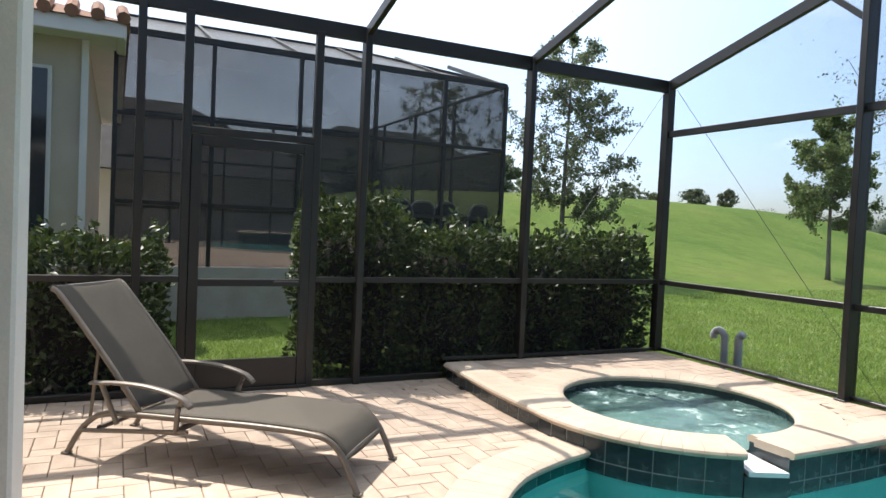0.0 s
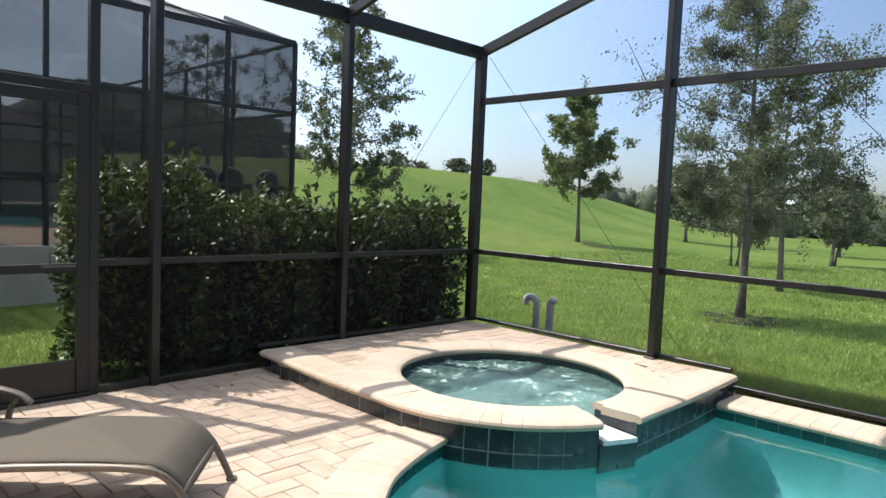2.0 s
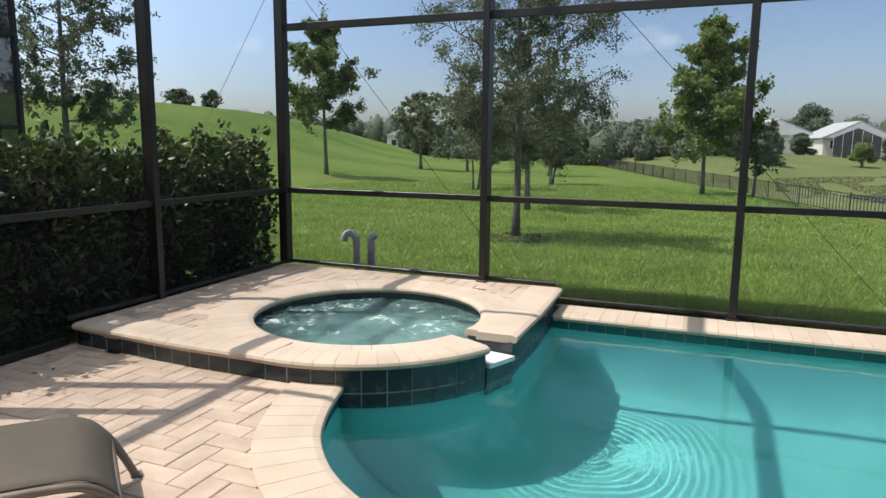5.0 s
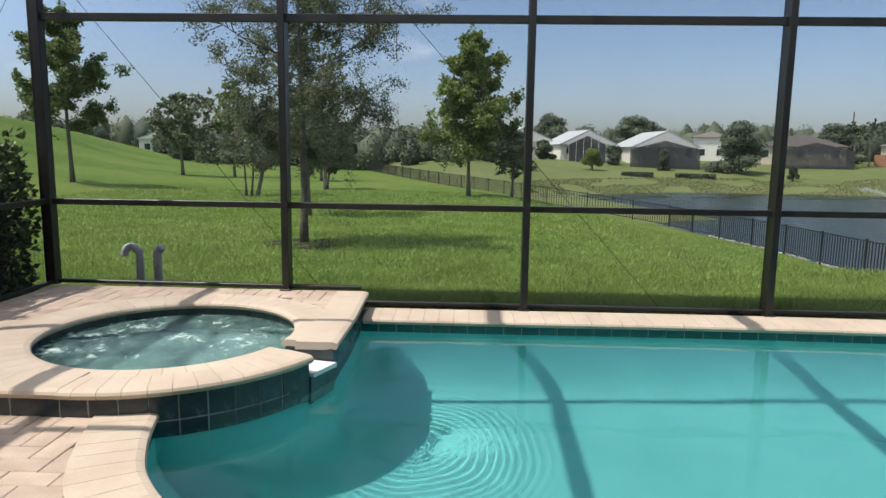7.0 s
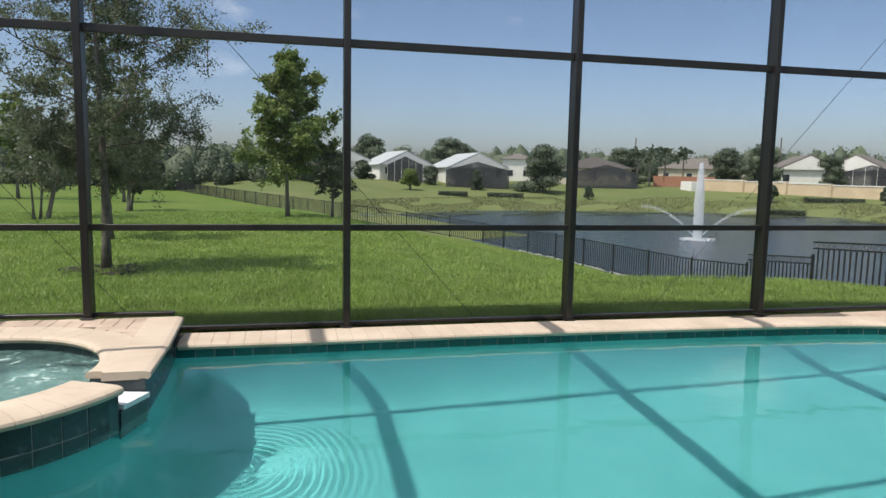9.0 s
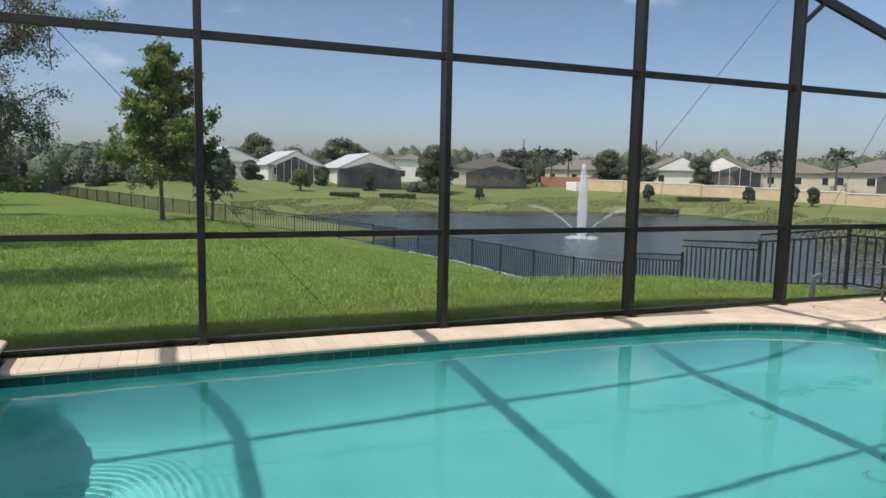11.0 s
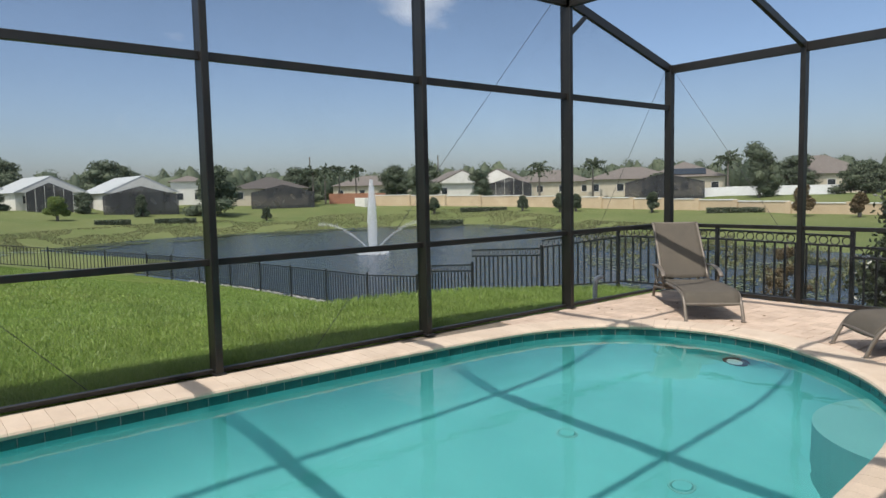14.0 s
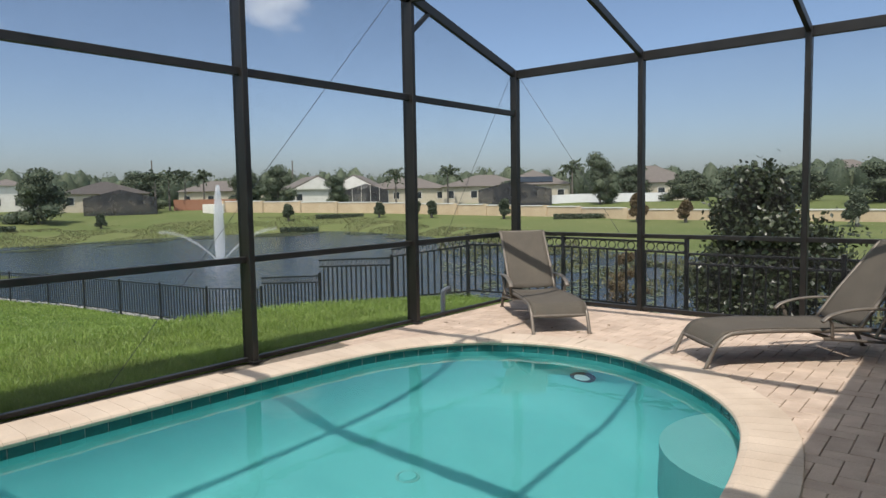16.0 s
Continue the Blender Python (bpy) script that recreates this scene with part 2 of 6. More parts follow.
def lawn_material():
    m, nt, bsdf = shader("lawn")
    far = noise_node(nt, 0.09, 5)
    mid = noise_node(nt, 1.1, 5)
    fine = noise_node(nt, 38, 3)
    a = ramp_node(nt, far.outputs["Fac"], [(0.30, (0.082, 0.152, 0.020)), (0.50, (0.128, 0.197, 0.034)), (0.72, (0.170, 0.210, 0.050))]).outputs["Color"]
    b = ramp_node(nt, mid.outputs["Fac"], [(0.3, grey(0.80)), (0.7, grey(1.08))]).outputs["Color"]
    c = ramp_node(nt, fine.outputs["Fac"], [(0.3, grey(0.60)), (0.7, grey(1.12))]).outputs["Color"]
    col = mix_node(nt, "MULTIPLY", 1.0, mix_node(nt, "MULTIPLY", 1.0, a, b), c)
    nt.links.new(col, bsdf.inputs["Base Color"])
    bsdf.inputs["Roughness"].default_value = 0.9
    bsdf.inputs["Specular IOR Level"].default_value = 0.15
    bp = nt.nodes.new("ShaderNodeBump")
    bp.inputs["Strength"].default_value, bp.inputs["Distance"].default_value = 0.7, 0.03
    nt.links.new(fine.outputs["Fac"], bp.inputs["Height"])
    nt.links.new(bp.outputs["Normal"], bsdf.inputs["Normal"])
    return m


M_LAWN = lawn_material()


def water_material(name, tint, ripple, scale):
    """Clear water with ripples."""
    m, nt, bsdf = shader(name)
    bsdf.inputs["Base Color"].default_value = (*tint, 1)
    bsdf.inputs["Roughness"].default_value = 0.0
    bsdf.inputs["Transmission Weight"].default_value = 1.0
    bsdf.inputs["IOR"].default_value = 1.33
    n = noise_node(nt, scale, 3.0, "Object", 0.5)
    height = n.outputs["Fac"]
    b = nt.nodes.new("ShaderNodeBump")
    b.inputs["Strength"].default_value, b.inputs["Distance"].default_value = ripple, 0.02
    nt.links.new(height, b.inputs["Height"])
    nt.links.new(b.outputs["Normal"], bsdf.inputs["Normal"])
    return m


M_WATER = water_material("pool_water", (0.90, 0.99, 0.98), 0.22, 2.2)


def foam_material():
    """Churned clear water, white where the jets beat air into it."""
    m, nt, bsdf = shader("spa_foam_water")
    n = noise_node(nt, 3.4, 6.0, "Object", 0.62)
    co = nt.nodes.new("ShaderNodeTexCoord")
    d = nt.nodes.new("ShaderNodeTexNoise")
    d.inputs["Scale"].default_value, d.inputs["Detail"].default_value, d.inputs["Distortion"].default_value = 10.0, 8.0, 1.2
    nt.links.new(co.outputs["Object"], d.inputs["Vector"])
    f = mix_node(nt, "MULTIPLY", 1.0, n.outputs["Fac"], d.outputs["Fac"])
    foam = ramp_node(nt, f, [(0.20, grey(0.30)), (0.29, grey(0.45)), (0.40, grey(0.95))]).outputs["Color"]
    milk = ramp_node(nt, f, [(0.17, (0.10, 0.19, 0.175)), (0.30, (0.17, 0.285, 0.265)), (0.44, (0.60, 0.68, 0.66))]).outputs["Color"]
    bsdf.inputs["Base Color"].default_value = (0.80, 0.95, 0.93, 1)
    bsdf.inputs["Roughness"].default_value = 0.03
    bsdf.inputs["Transmission Weight"].default_value = 1.0
    bsdf.inputs["IOR"].default_value = 1.33
    white = nt.nodes.new("ShaderNodeBsdfDiffuse")
    nt.links.new(milk, white.inputs["Color"])
    b = nt.nodes.new("ShaderNodeBump")
    b.inputs["Strength"].default_value, b.inputs["Distance"].default_value = 0.5, 0.03
    nt.links.new(d.outputs["Fac"], b.inputs["Height"])
    nt.links.new(b.outputs["Normal"], bsdf.inputs["Normal"])
    mix = nt.nodes.new("ShaderNodeMixShader")
    nt.links.new(foam, mix.inputs["Fac"])
    nt.links.new(bsdf.outputs["BSDF"], mix.inputs[1])
    nt.links.new(white.outputs["BSDF"], mix.inputs[2])
    nt.links.new(mix.outputs["Shader"], nt.nodes["Material Output"].inputs["Surface"])
    return m


M_FOAM = foam_material()
M_SPA_FLOOR = surface("spa_plaster", (0.11, 0.21, 0.20), (0.15, 0.26, 0.245), 2, 0.8, 0, 0.1, 40, 0.12)


def lake_material():
    m, nt, bsdf = shader("lake_water")
    bsdf.inputs["Base Color"].default_value = (0.018, 0.030, 0.045, 1)
    bsdf.inputs["Roughness"].default_value = 0.12
    bsdf.inputs["IOR"].default_value = 1.33
    n = noise_node(nt, 1.6, 5)
    b = nt.nodes.new("ShaderNodeBump")
    b.inputs["Strength"].default_value, b.inputs["Distance"].default_value = 0.9, 0.16
    nt.links.new(n.outputs["Fac"], b.inputs["Height"])
    nt.links.new(b.outputs["Normal"], bsdf.inputs["Normal"])
    return m


M_LAKE = lake_material()
M_PORCH = screen_material("porch_screen", 0.88, (0.045, 0.047, 0.052))


# ---------------------------------------------------------------- mesh helpers
def thing(name, label, category, group="", kind="", at=(0, 0, 0), turn=0.0):
    ob = new(name)
    ob.empty_display_size = 0.1
    ob.matrix_world = pose(*at, 0, 0, turn)
    return tagged(ob, label, category, group, kind)


def part(name, bm, material, parent=None, label="", smooth=False):
    """Links a bmesh as one mesh object under a thing or a part."""
    bmesh.ops.recalc_face_normals(bm, faces=bm.faces)
    me = bpy.data.meshes.new(name)
    bm.to_mesh(me)
    bm.free()
    if smooth:
        me.shade_smooth()
    me.materials.append(material)
    ob = new(name, me)
    if parent is not None:
        ob.parent = parent
    if label:
        ob["label"] = label
    return ob


def piece(name, mesh, parent, m=None):
    """Another object on a shared mesh."""
    ob = new(name, mesh)
    ob.parent = parent
    if m is not None:
        ob.matrix_basis = m
    return ob


def box(bm, x0, x1, y0, y1, z0, z1, bevel=0.0):
    vs = bmesh.ops.create_cube(bm, size=1.0, matrix=Matrix.LocRotScale(((x0 + x1) / 2, (y0 + y1) / 2, (z0 + z1) / 2), None, (abs(x1 - x0), abs(y1 - y0), abs(z1 - z0))))["verts"]
    if bevel:
        es = list({e for v in vs for e in v.link_edges})
        bmesh.ops.bevel(bm, geom=es, offset=bevel, segments=1, affect="EDGES")
    return bm


def beam(bm, p, q, w, h, bevel=0.004):
    """A bar of width w and height h from p to q."""
    p, q = Vector(p), Vector(q)
    d = q - p
    up = Vector((0, 0, 1)) if abs(d.normalized().z) < 0.95 else Vector((0, 1, 0))
    side = d.cross(up).normalized()
    top = side.cross(d).normalized()
    rot = Matrix((side, d.normalized(), top)).transposed()
    m = Matrix.Translation((p + q) / 2) @ rot.to_4x4() @ Matrix.Diagonal((w, d.length, h, 1))
    vs = bmesh.ops.create_cube(bm, size=1.0, matrix=m)["verts"]
    if bevel:
        bmesh.ops.bevel(bm, geom=list({e for v in vs for e in v.link_edges}), offset=bevel, segments=1, affect="EDGES")
    return bm


def tube(bm, pts, r, seg=8, taper=None, squash=1.0):
    """A round bar through the points, closed at both ends."""
    pts = [Vector(p) for p in pts]
    rings = []
    for i, p in enumerate(pts):
        a, b = pts[max(i - 1, 0)], pts[min(i + 1, len(pts) - 1)]
        d = (b - a).normalized()
        ref = Vector((0, 0, 1)) if abs(d.z) < 0.9 else Vector((1, 0, 0))
        u = d.cross(ref).normalized()
        v = u.cross(d).normalized()
        rr = r if taper is None else taper[i]
        rings.append([bm.verts.new(p + rr * (math.cos(2 * math.pi * k / seg) * u + squash * math.sin(2 * math.pi * k / seg) * v)) for k in range(seg)])
    for A, B in zip(rings, rings[1:]):
        for k in range(seg):
            bm.faces.new((A[k], A[(k + 1) % seg], B[(k + 1) % seg], B[k]))
    bm.faces.new(rings[0])
    bm.faces.new(list(reversed(rings[-1])))
    return bm


def smooth_line(pts, n=6, closed=False):
    """Catmull-Rom through the points."""
    P = [Vector(p) for p in pts]
    out = []
    m = len(P)
    for i in range(m if closed else m - 1):
        a = P[(i - 1) % m] if closed or i > 0 else P[0] * 2 - P[1]
        b, c = P[i], P[(i + 1) % m]
        d = P[(i + 2) % m] if closed or i + 2 < m else P[-1] * 2 - P[-2]
        for k in range(n):
            t = k / n
            out.append(0.5 * ((2 * b) + (c - a) * t + (2 * a - 5 * b + 4 * c - d) * t * t + (3 * b - a - 3 * c + d) * t ** 3))
    if not closed:
        out.append(P[-1])
    return out


def mesh_from(name, verts, faces, material, parent=None, label="", smooth=False):
    me = bpy.data.meshes.new(name)
    me.from_pydata([tuple(v) for v in verts], [], faces)
    me.materials.append(material)
    if smooth:
        me.shade_smooth()
    ob = new(name, me)
    if parent is not None:
        ob.parent = parent
    if label:
        ob["label"] = label
    return ob


def leafy_mass(name, centres, radii, material, parent, rng):
    """Lumpy inner masses of foliage, one per centre, under the loose leaves."""
    bm = bmesh.new()
    bmesh.ops.create_icosphere(bm, subdivisions=2, radius=1.0)
    base = np.array([v.co[:] for v in bm.verts])
    tri = np.array([[v.index for v in f.verts] for f in bm.faces])
    bm.free()
    n, k = len(centres), len(base)
    v = np.asarray(centres)[:, None, :] + base[None] * np.asarray(radii)[:, None, :] * rng.uniform(0.72, 1.12, (n, k, 1))
    f = (tri[None] + (np.arange(n) * k)[:, None, None]).reshape(-1, 3)
    return mesh_from(name, v.reshape(-1, 3), f.tolist(), material, parent=parent, smooth=True)


def leaves_mesh(name, centres, size, material, parent=None, label="", rng=None, long=1.7, normals=None, droop=0.0):
    """Many small folded leaves, four corners each, at the centres."""
    rng = rng or np.random.default_rng(1)
    c = np.asarray(centres, dtype=np.float32)
    n = len(c)
    d = rng.normal(size=(n, 3))
    if normals is not None:
        d = d * 0.8 + normals
    d[:, 2] -= droop
    d /= np.linalg.norm(d, axis=1)[:, None]
    ref = rng.normal(size=(n, 3))
    u = np.cross(d, ref)
    u /= np.linalg.norm(u, axis=1)[:, None] + 1e-6
    w = np.cross(d, u)
    s = size * rng.uniform(0.65, 1.3, size=(n, 1))
    verts = np.empty((n, 4, 3), dtype=np.float32)
    verts[:, 0] = c - d * s * long * 0.5
    verts[:, 1] = c + u * s * 0.5 + w * s * 0.12
    verts[:, 2] = c + d * s * long * 0.5
    verts[:, 3] = c - u * s * 0.5 + w * s * 0.12
    me = bpy.data.meshes.new(name)
    me.vertices.add(n * 4)
    me.vertices.foreach_set("co", verts.ravel())
    idx = np.arange(n * 4, dtype=np.int32).reshape(n, 4)
    tri = idx[:, [0, 1, 2, 0, 2, 3]].ravel()
    me.loops.add(len(tri))
    me.loops.foreach_set("vertex_index", tri)
    me.polygons.add(n * 2)
    me.polygons.foreach_set("loop_start", np.arange(0, n * 6, 3, dtype=np.int32))
    me.update(calc_edges=True)
    me.materials.append(material)
    ob = new(name, me)
    if parent is not None:
        ob.parent = parent
    if label:
        ob["label"] = label
    return ob


# ---------------------------------------------------------------- plan
EAST, NORTH, SOUTH = 5.595, 5.875, -7.416
EAVE, FLAT, RAIL, MID = 3.17, 3.79, 0.937, 2.59
E_POSTS = [3.64, 1.44, -0.766, -2.96, -5.20]
N_POSTS = [0.20, 2.03, 3.77]
S_POSTS = [3.77, 1.95, 0.13, -1.70]
WATER_Z, SPA_Z = -0.100, 0.155
SPA = Vector((4.10, 4.08))
SPA_IN, SPA_OUT = 0.90, 1.24

spa_arc = [SPA + Vector((math.cos(radians(a)), math.sin(radians(a)))) * (SPA_OUT - 0.03) for a in np.linspace(199.5, 257.5, 16)]
pool_free = smooth_line([(5.15, 1.9), (5.17, 0.0), (5.14, -1.6), (5.10, -2.7), (4.99, -3.88), (4.66, -4.62), (4.22, -5.00), (3.75, -5.16), (3.30, -5.17), (2.86, -5.05), (2.30, -4.70),
                         (1.86, -4.26), (1.58, -3.75), (1.43, -3.10), (1.36, -2.40), (1.30, -1.2), (1.30, 0.2), (1.40, 1.5), (1.60, 2.45), (1.88, 3.04), (2.20, 3.37), (2.55, 3.55), (2.96, 3.68)], 6)
pool_line = [Vector((5.15, 2.90))] + [v.to_2d() for v in [Vector((*p[:2], 0)) for p in pool_free]] + spa_arc + [Vector((3.86, 2.874))]


def flat_fill(loops, z):
    """A flat sheet bounded by the first loop, with the others as holes."""
    bm = bmesh.new()
    edges = []
    for lp in loops:
        vs = [bm.verts.new((p[0], p[1], z)) for p in lp]
        edges += [bm.edges.new((vs[i], vs[(i + 1) % len(vs)])) for i in range(len(vs))]
    bmesh.ops.triangle_fill(bm, use_beauty=True, edges=edges)
    return bm


def circle2(c, r, n=64):
    return [Vector((c[0] + r * math.cos(2 * math.pi * i / n), c[1] + r * math.sin(2 * math.pi * i / n))) for i in range(n)]


# ---------------------------------------------------------------- terrain
FX = [0, 3.7, 5.5, 7.5, 9.4, 11.7, 13.8, 14.4, 16.5, 20.6, 25.5, 35, 42, 60, 80, 120, 400]
FY = [-8.9, -8.9, -8.9, -8.9, -8.95, -9.1, -9.42, -9.5, -9.5, -9.5, -9.4, -7.9, -2.0, 5.5, 14, 31, 150]
FZ = [-0.5, -0.34, -0.30, -0.30, -0.50, -0.92, -1.40, -1.80, -1.96, -2.05, -2.15, -2.25, -1.7, -1.5, -1.2, -1.0, -1.0]
LAKE_Z = -3.0
SH_A = [-180, -110, -90, -75, -60, -52, -47, -42, -34, -25, -15, -8, -3, 2, 30]
SH_R = [40, 40, 41, 46, 55, 66, 80, 92, 91, 86, 80, 72, 60, 40, 40]
# the far bank, where the garden wall stands: bearing, distance, height
BANK_A = [-180, -90, -82, -74, -66, -62.3, -57, -52, -45.5, -39, -33, -25, -15, -8, 2, 30]
BANK_R = [74, 74, 76, 78, 82, 86, 92, 98, 104, 108, 112, 112, 106, 98, 66, 66]
BANK_Z = [-1.7, -1.7, -1.7, -1.7, -1.65, -1.5, -1.45, -1.35, -1.0, -0.75, -0.5, -0.7, -0.8, -0.9, -1.1, -1.1]


def step01(v):
    v = np.clip(v, 0, 1)
    return v * v * (3 - 2 * v)


def ground_z(x, y):
    x, y = np.asarray(x, float), np.asarray(y, float)
    fy, fz = np.interp(x, FX, FY), np.interp(x, FX, FZ)
    hu, hv = (x - 57.0) * 0.950 + (y - 48.5) * 0.312, (y - 48.5) * 0.950 - (x - 57.0) * 0.312
    hill = 5.3 * np.exp(-(hu / 73.0) ** 2 - (hv / np.where(hv > 0, 30.0, 12.4)) ** 2) * step01((x - 1) / 12)
    lawn = -0.035 - 0.185 * step01((np.hypot(x - 5, np.minimum(y, 0)) - 2) / 7) - 0.5 * step01((x - 14) / 40) + hill - 0.10 * step01((y - 7) / 4)
    near = fz + (lawn - fz) * step01((y - fy) / np.where(x < 9, 3.0, 11.0))
    near = np.where(y > fy, near, np.maximum(fz - np.interp(x, [30, 46], [0.42, 0.09]) * (fy - y), -4.2))
    far_r = np.hypot(x, y)
    far_a = np.degrees(np.arctan2(y, x))
    sr = np.interp(far_a, SH_A, SH_R)
    br, bz = np.interp(far_a, BANK_A, BANK_R), np.interp(far_a, BANK_A, BANK_Z)
    up = np.clip((far_r - sr) / (br - sr), 0, 1) ** 0.85
    far = np.interp(far_r - sr, [-9, 0], [-4.2, -3.04]) + up * (bz + 3.04) + np.clip((far_r - br) / 18, 0, 1) * (0.1 - bz)
    over = (y < fy) & (far_r > sr - 9)
    z = np.where(over, np.maximum(near, np.minimum(far, fz + 0.10 * (fy - y))), near)
    inside = (x < 5.66) & (y > SOUTH - 0.07) & (y < NORTH + 0.07)
    return np.where(inside, -2.6, z)


def spread(stops, counts):
    out = []
    for a, b, n in zip(stops, stops[1:], counts):
        out += list(np.linspace(a, b, n, endpoint=False))
    return np.array(out + [stops[-1]])


gx = spread([-1800, -300, -60, 0, 5.64, 5.665, 30, 90, 200, 500, 2500], [6, 12, 14, 10, 1, 70, 60, 30, 14, 8])
gy = spread([-2500, -400, -150, -50, -12, SOUTH - 0.09, SOUTH - 0.065, NORTH + 0.065, NORTH + 0.09, 30, 120, 300, 2500], [8, 22, 40, 40, 14, 1, 24, 1, 50, 50, 20, 8])
GX, GY = np.meshgrid(gx, gy, indexing="ij")
GZ = ground_z(GX, GY)
nx, ny = GX.shape
ids = np.arange(nx * ny).reshape(nx, ny)
g_faces = np.stack([ids[:-1, :-1], ids[1:, :-1], ids[1:, 1:], ids[:-1, 1:]], -1).reshape(-1, 4).tolist()
# Olive bank grass, its colour dulled further to carry distance haze.
M_BANK = surface("hazy_pond_bank_grass", (0.125, 0.165, 0.055), (0.190, 0.210, 0.085), 0.12, 0.95, 0, 0.5, 14, 0.35, spec=0.1)
ground = mesh_from("ground", np.stack([GX, GY, GZ], -1).reshape(-1, 3), g_faces, M_LAWN, smooth=True)
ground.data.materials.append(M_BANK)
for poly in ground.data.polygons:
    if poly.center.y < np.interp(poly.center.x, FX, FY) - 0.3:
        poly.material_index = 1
tagged(ground, "mown green lawn rolling up to a low hill and down to a lake", "lawn", kind="structure")

bm = bmesh.new()
lake_ring = [(120 * math.cos(a) + 30, 120 * math.sin(a) - 60, LAKE_Z) for a in np.linspace(0, 2 * math.pi, 48, endpoint=False)]
bm.faces.new([bm.verts.new(p) for p in lake_ring])
lake = part("water", bm, M_LAKE)
tagged(lake, "dark blue lake with light wind ripples behind the fence", "lake", kind="structure")

# ---------------------------------------------------------------- patio, pool, spa
patio = thing("floor", "sunlit patio of buff brick pavers round a pool", "patio", kind="structure")
deck_rect = [Vector(p) for p in ((-4.2, SOUTH - 0.04), (EAST + 0.05, SOUTH - 0.04), (EAST + 0.05, NORTH + 0.04), (-4.2, NORTH + 0.04))]
bm = flat_fill([deck_rect, pool_line, circle2(SPA, SPA_IN + 0.02)], -0.014)
part("joint_sand_bed", bm, M_SAND, patio)
bm = bmesh.new()
for (x0, y0), (x1, y1) in (((EAST + 0.05, SOUTH - 0.04), (EAST + 0.05, NORTH + 0.04)), ((EAST + 0.05, NORTH + 0.04), (-4.2, NORTH + 0.04)), ((-4.2, SOUTH - 0.04), (EAST + 0.05, SOUTH - 0.04))):
    vs = [bm.verts.new(p) for p in ((x0, y0, -0.9), (x1, y1, -0.9), (x1, y1, -0.03), (x0, y0, -0.03))]
    bm.faces.new(vs)
part("slab_edge", bm, M_CONCRETE, patio)

FLOOR_Z = -1.33
pool = thing("pool", "freeform swimming pool with pale aqua plaster and still water", "pool", kind="structure")
n = len(pool_line)
cen = Vector((3.2, -0.6))
# wall profile: upright, then a wide cove that runs out into the floor
profile = [(0.0, -0.03), (0.0, -0.40)] + [(0.62 * (1 - math.cos(a)), -0.40 + (FLOOR_Z + 0.40) * math.sin(a)) for a in np.linspace(0, math.pi / 2, 9)[1:]]
verts, inner = [], []
for off, z in profile:
    inner = [p + (cen - p).normalized() * off for p in pool_line]
    verts += [(p.x, p.y, z) for p in inner]
faces = [(r * n + i, r * n + (i + 1) % n, (r + 1) * n + (i + 1) % n, (r + 1) * n + i) for r in range(len(profile) - 1) for i in range(n)]
mesh_from("basin_wall", verts, faces, M_PLASTER, pool, smooth=True)
part("basin_floor", flat_fill([inner], FLOOR_Z), M_PLASTER, pool)
# grout behind the waterline tiles
verts = [(p.x + (cen - p).normalized().x * 0.002, p.y + (cen - p).normalized().y * 0.002, z) for z in (-0.025, -0.147) for p in pool_line]
mesh_from("grout_band", verts, [(i, (i + 1) % n, n + (i + 1) % n, n + i) for i in range(n)], M_GROUT, pool)
# the water's skin: rings spread from where the overflow drips, over a faint chop
def water_height(x, y):
    d = math.hypot(x - DRIP[0], y - DRIP[1])
    wob = 0.05 * noise.noise(Vector((x * 2.2, y * 2.2, 4.0)))
    rings_h = math.sin((d + wob) * 104.0) * 0.0006 * max(0.0, 1 - d / 1.15) * min(1.0, d / 0.08)
    chop = 0.0011 * noise.noise(Vector((x * 2.1, y * 2.1, 1.0))) + 0.0008 * noise.noise(Vector((x * 4.2, y * 5.6, 7.0)))
    return rings_h + chop


DRIP = (3.81, 2.79)
skin = [Vector((p.x, p.y)) for p in pool_line]
edge_count = len(skin)
for k in range(10, 132):
    turns = max(12, min(110, int(k * 1.7)))
    for j in range(turns):
        a = 2 * math.pi * (j + 0.5 * (k % 2)) / turns
        skin.append(Vector((DRIP[0] + 0.0102 * k * math.cos(a), DRIP[1] + 0.0102 * k * math.sin(a))))
for gx in np.arange(0.2, 5.3, 0.06):
    for gy in np.arange(-5.3, 3.0, 0.06):
        if math.hypot(gx - DRIP[0], gy - DRIP[1]) > 1.38:
            skin.append(Vector((float(gx), float(gy))))
flat, _, tris, _, _, _ = delaunay_2d_cdt(skin, [(i, (i + 1) % edge_count) for i in range(edge_count)], [], 1, 1e-5)
water = mesh_from("pool_water", [(p.x, p.y, WATER_Z + water_height(p.x, p.y)) for p in flat], [tuple(f) for f in tris], M_WATER, pool, smooth=True)
if water.data.polygons[0].normal.z < 0:
    water.data.flip_normals()
water.visible_shadow = False
water.data.shade_smooth()
water.cycles.is_caustics_caster = True
sun_data.cycles.is_caustics_light = True
# corner seat under the water
bm = bmesh.new()
bmesh.ops.create_cone(bm, cap_ends=True, segments=48, radius1=0.79, radius2=0.79, depth=1.02, matrix=Matrix.Translation((1.36, -3.95, -0.32 - 0.51)))
part("corner_seat", bm, M_SEAT, pool)


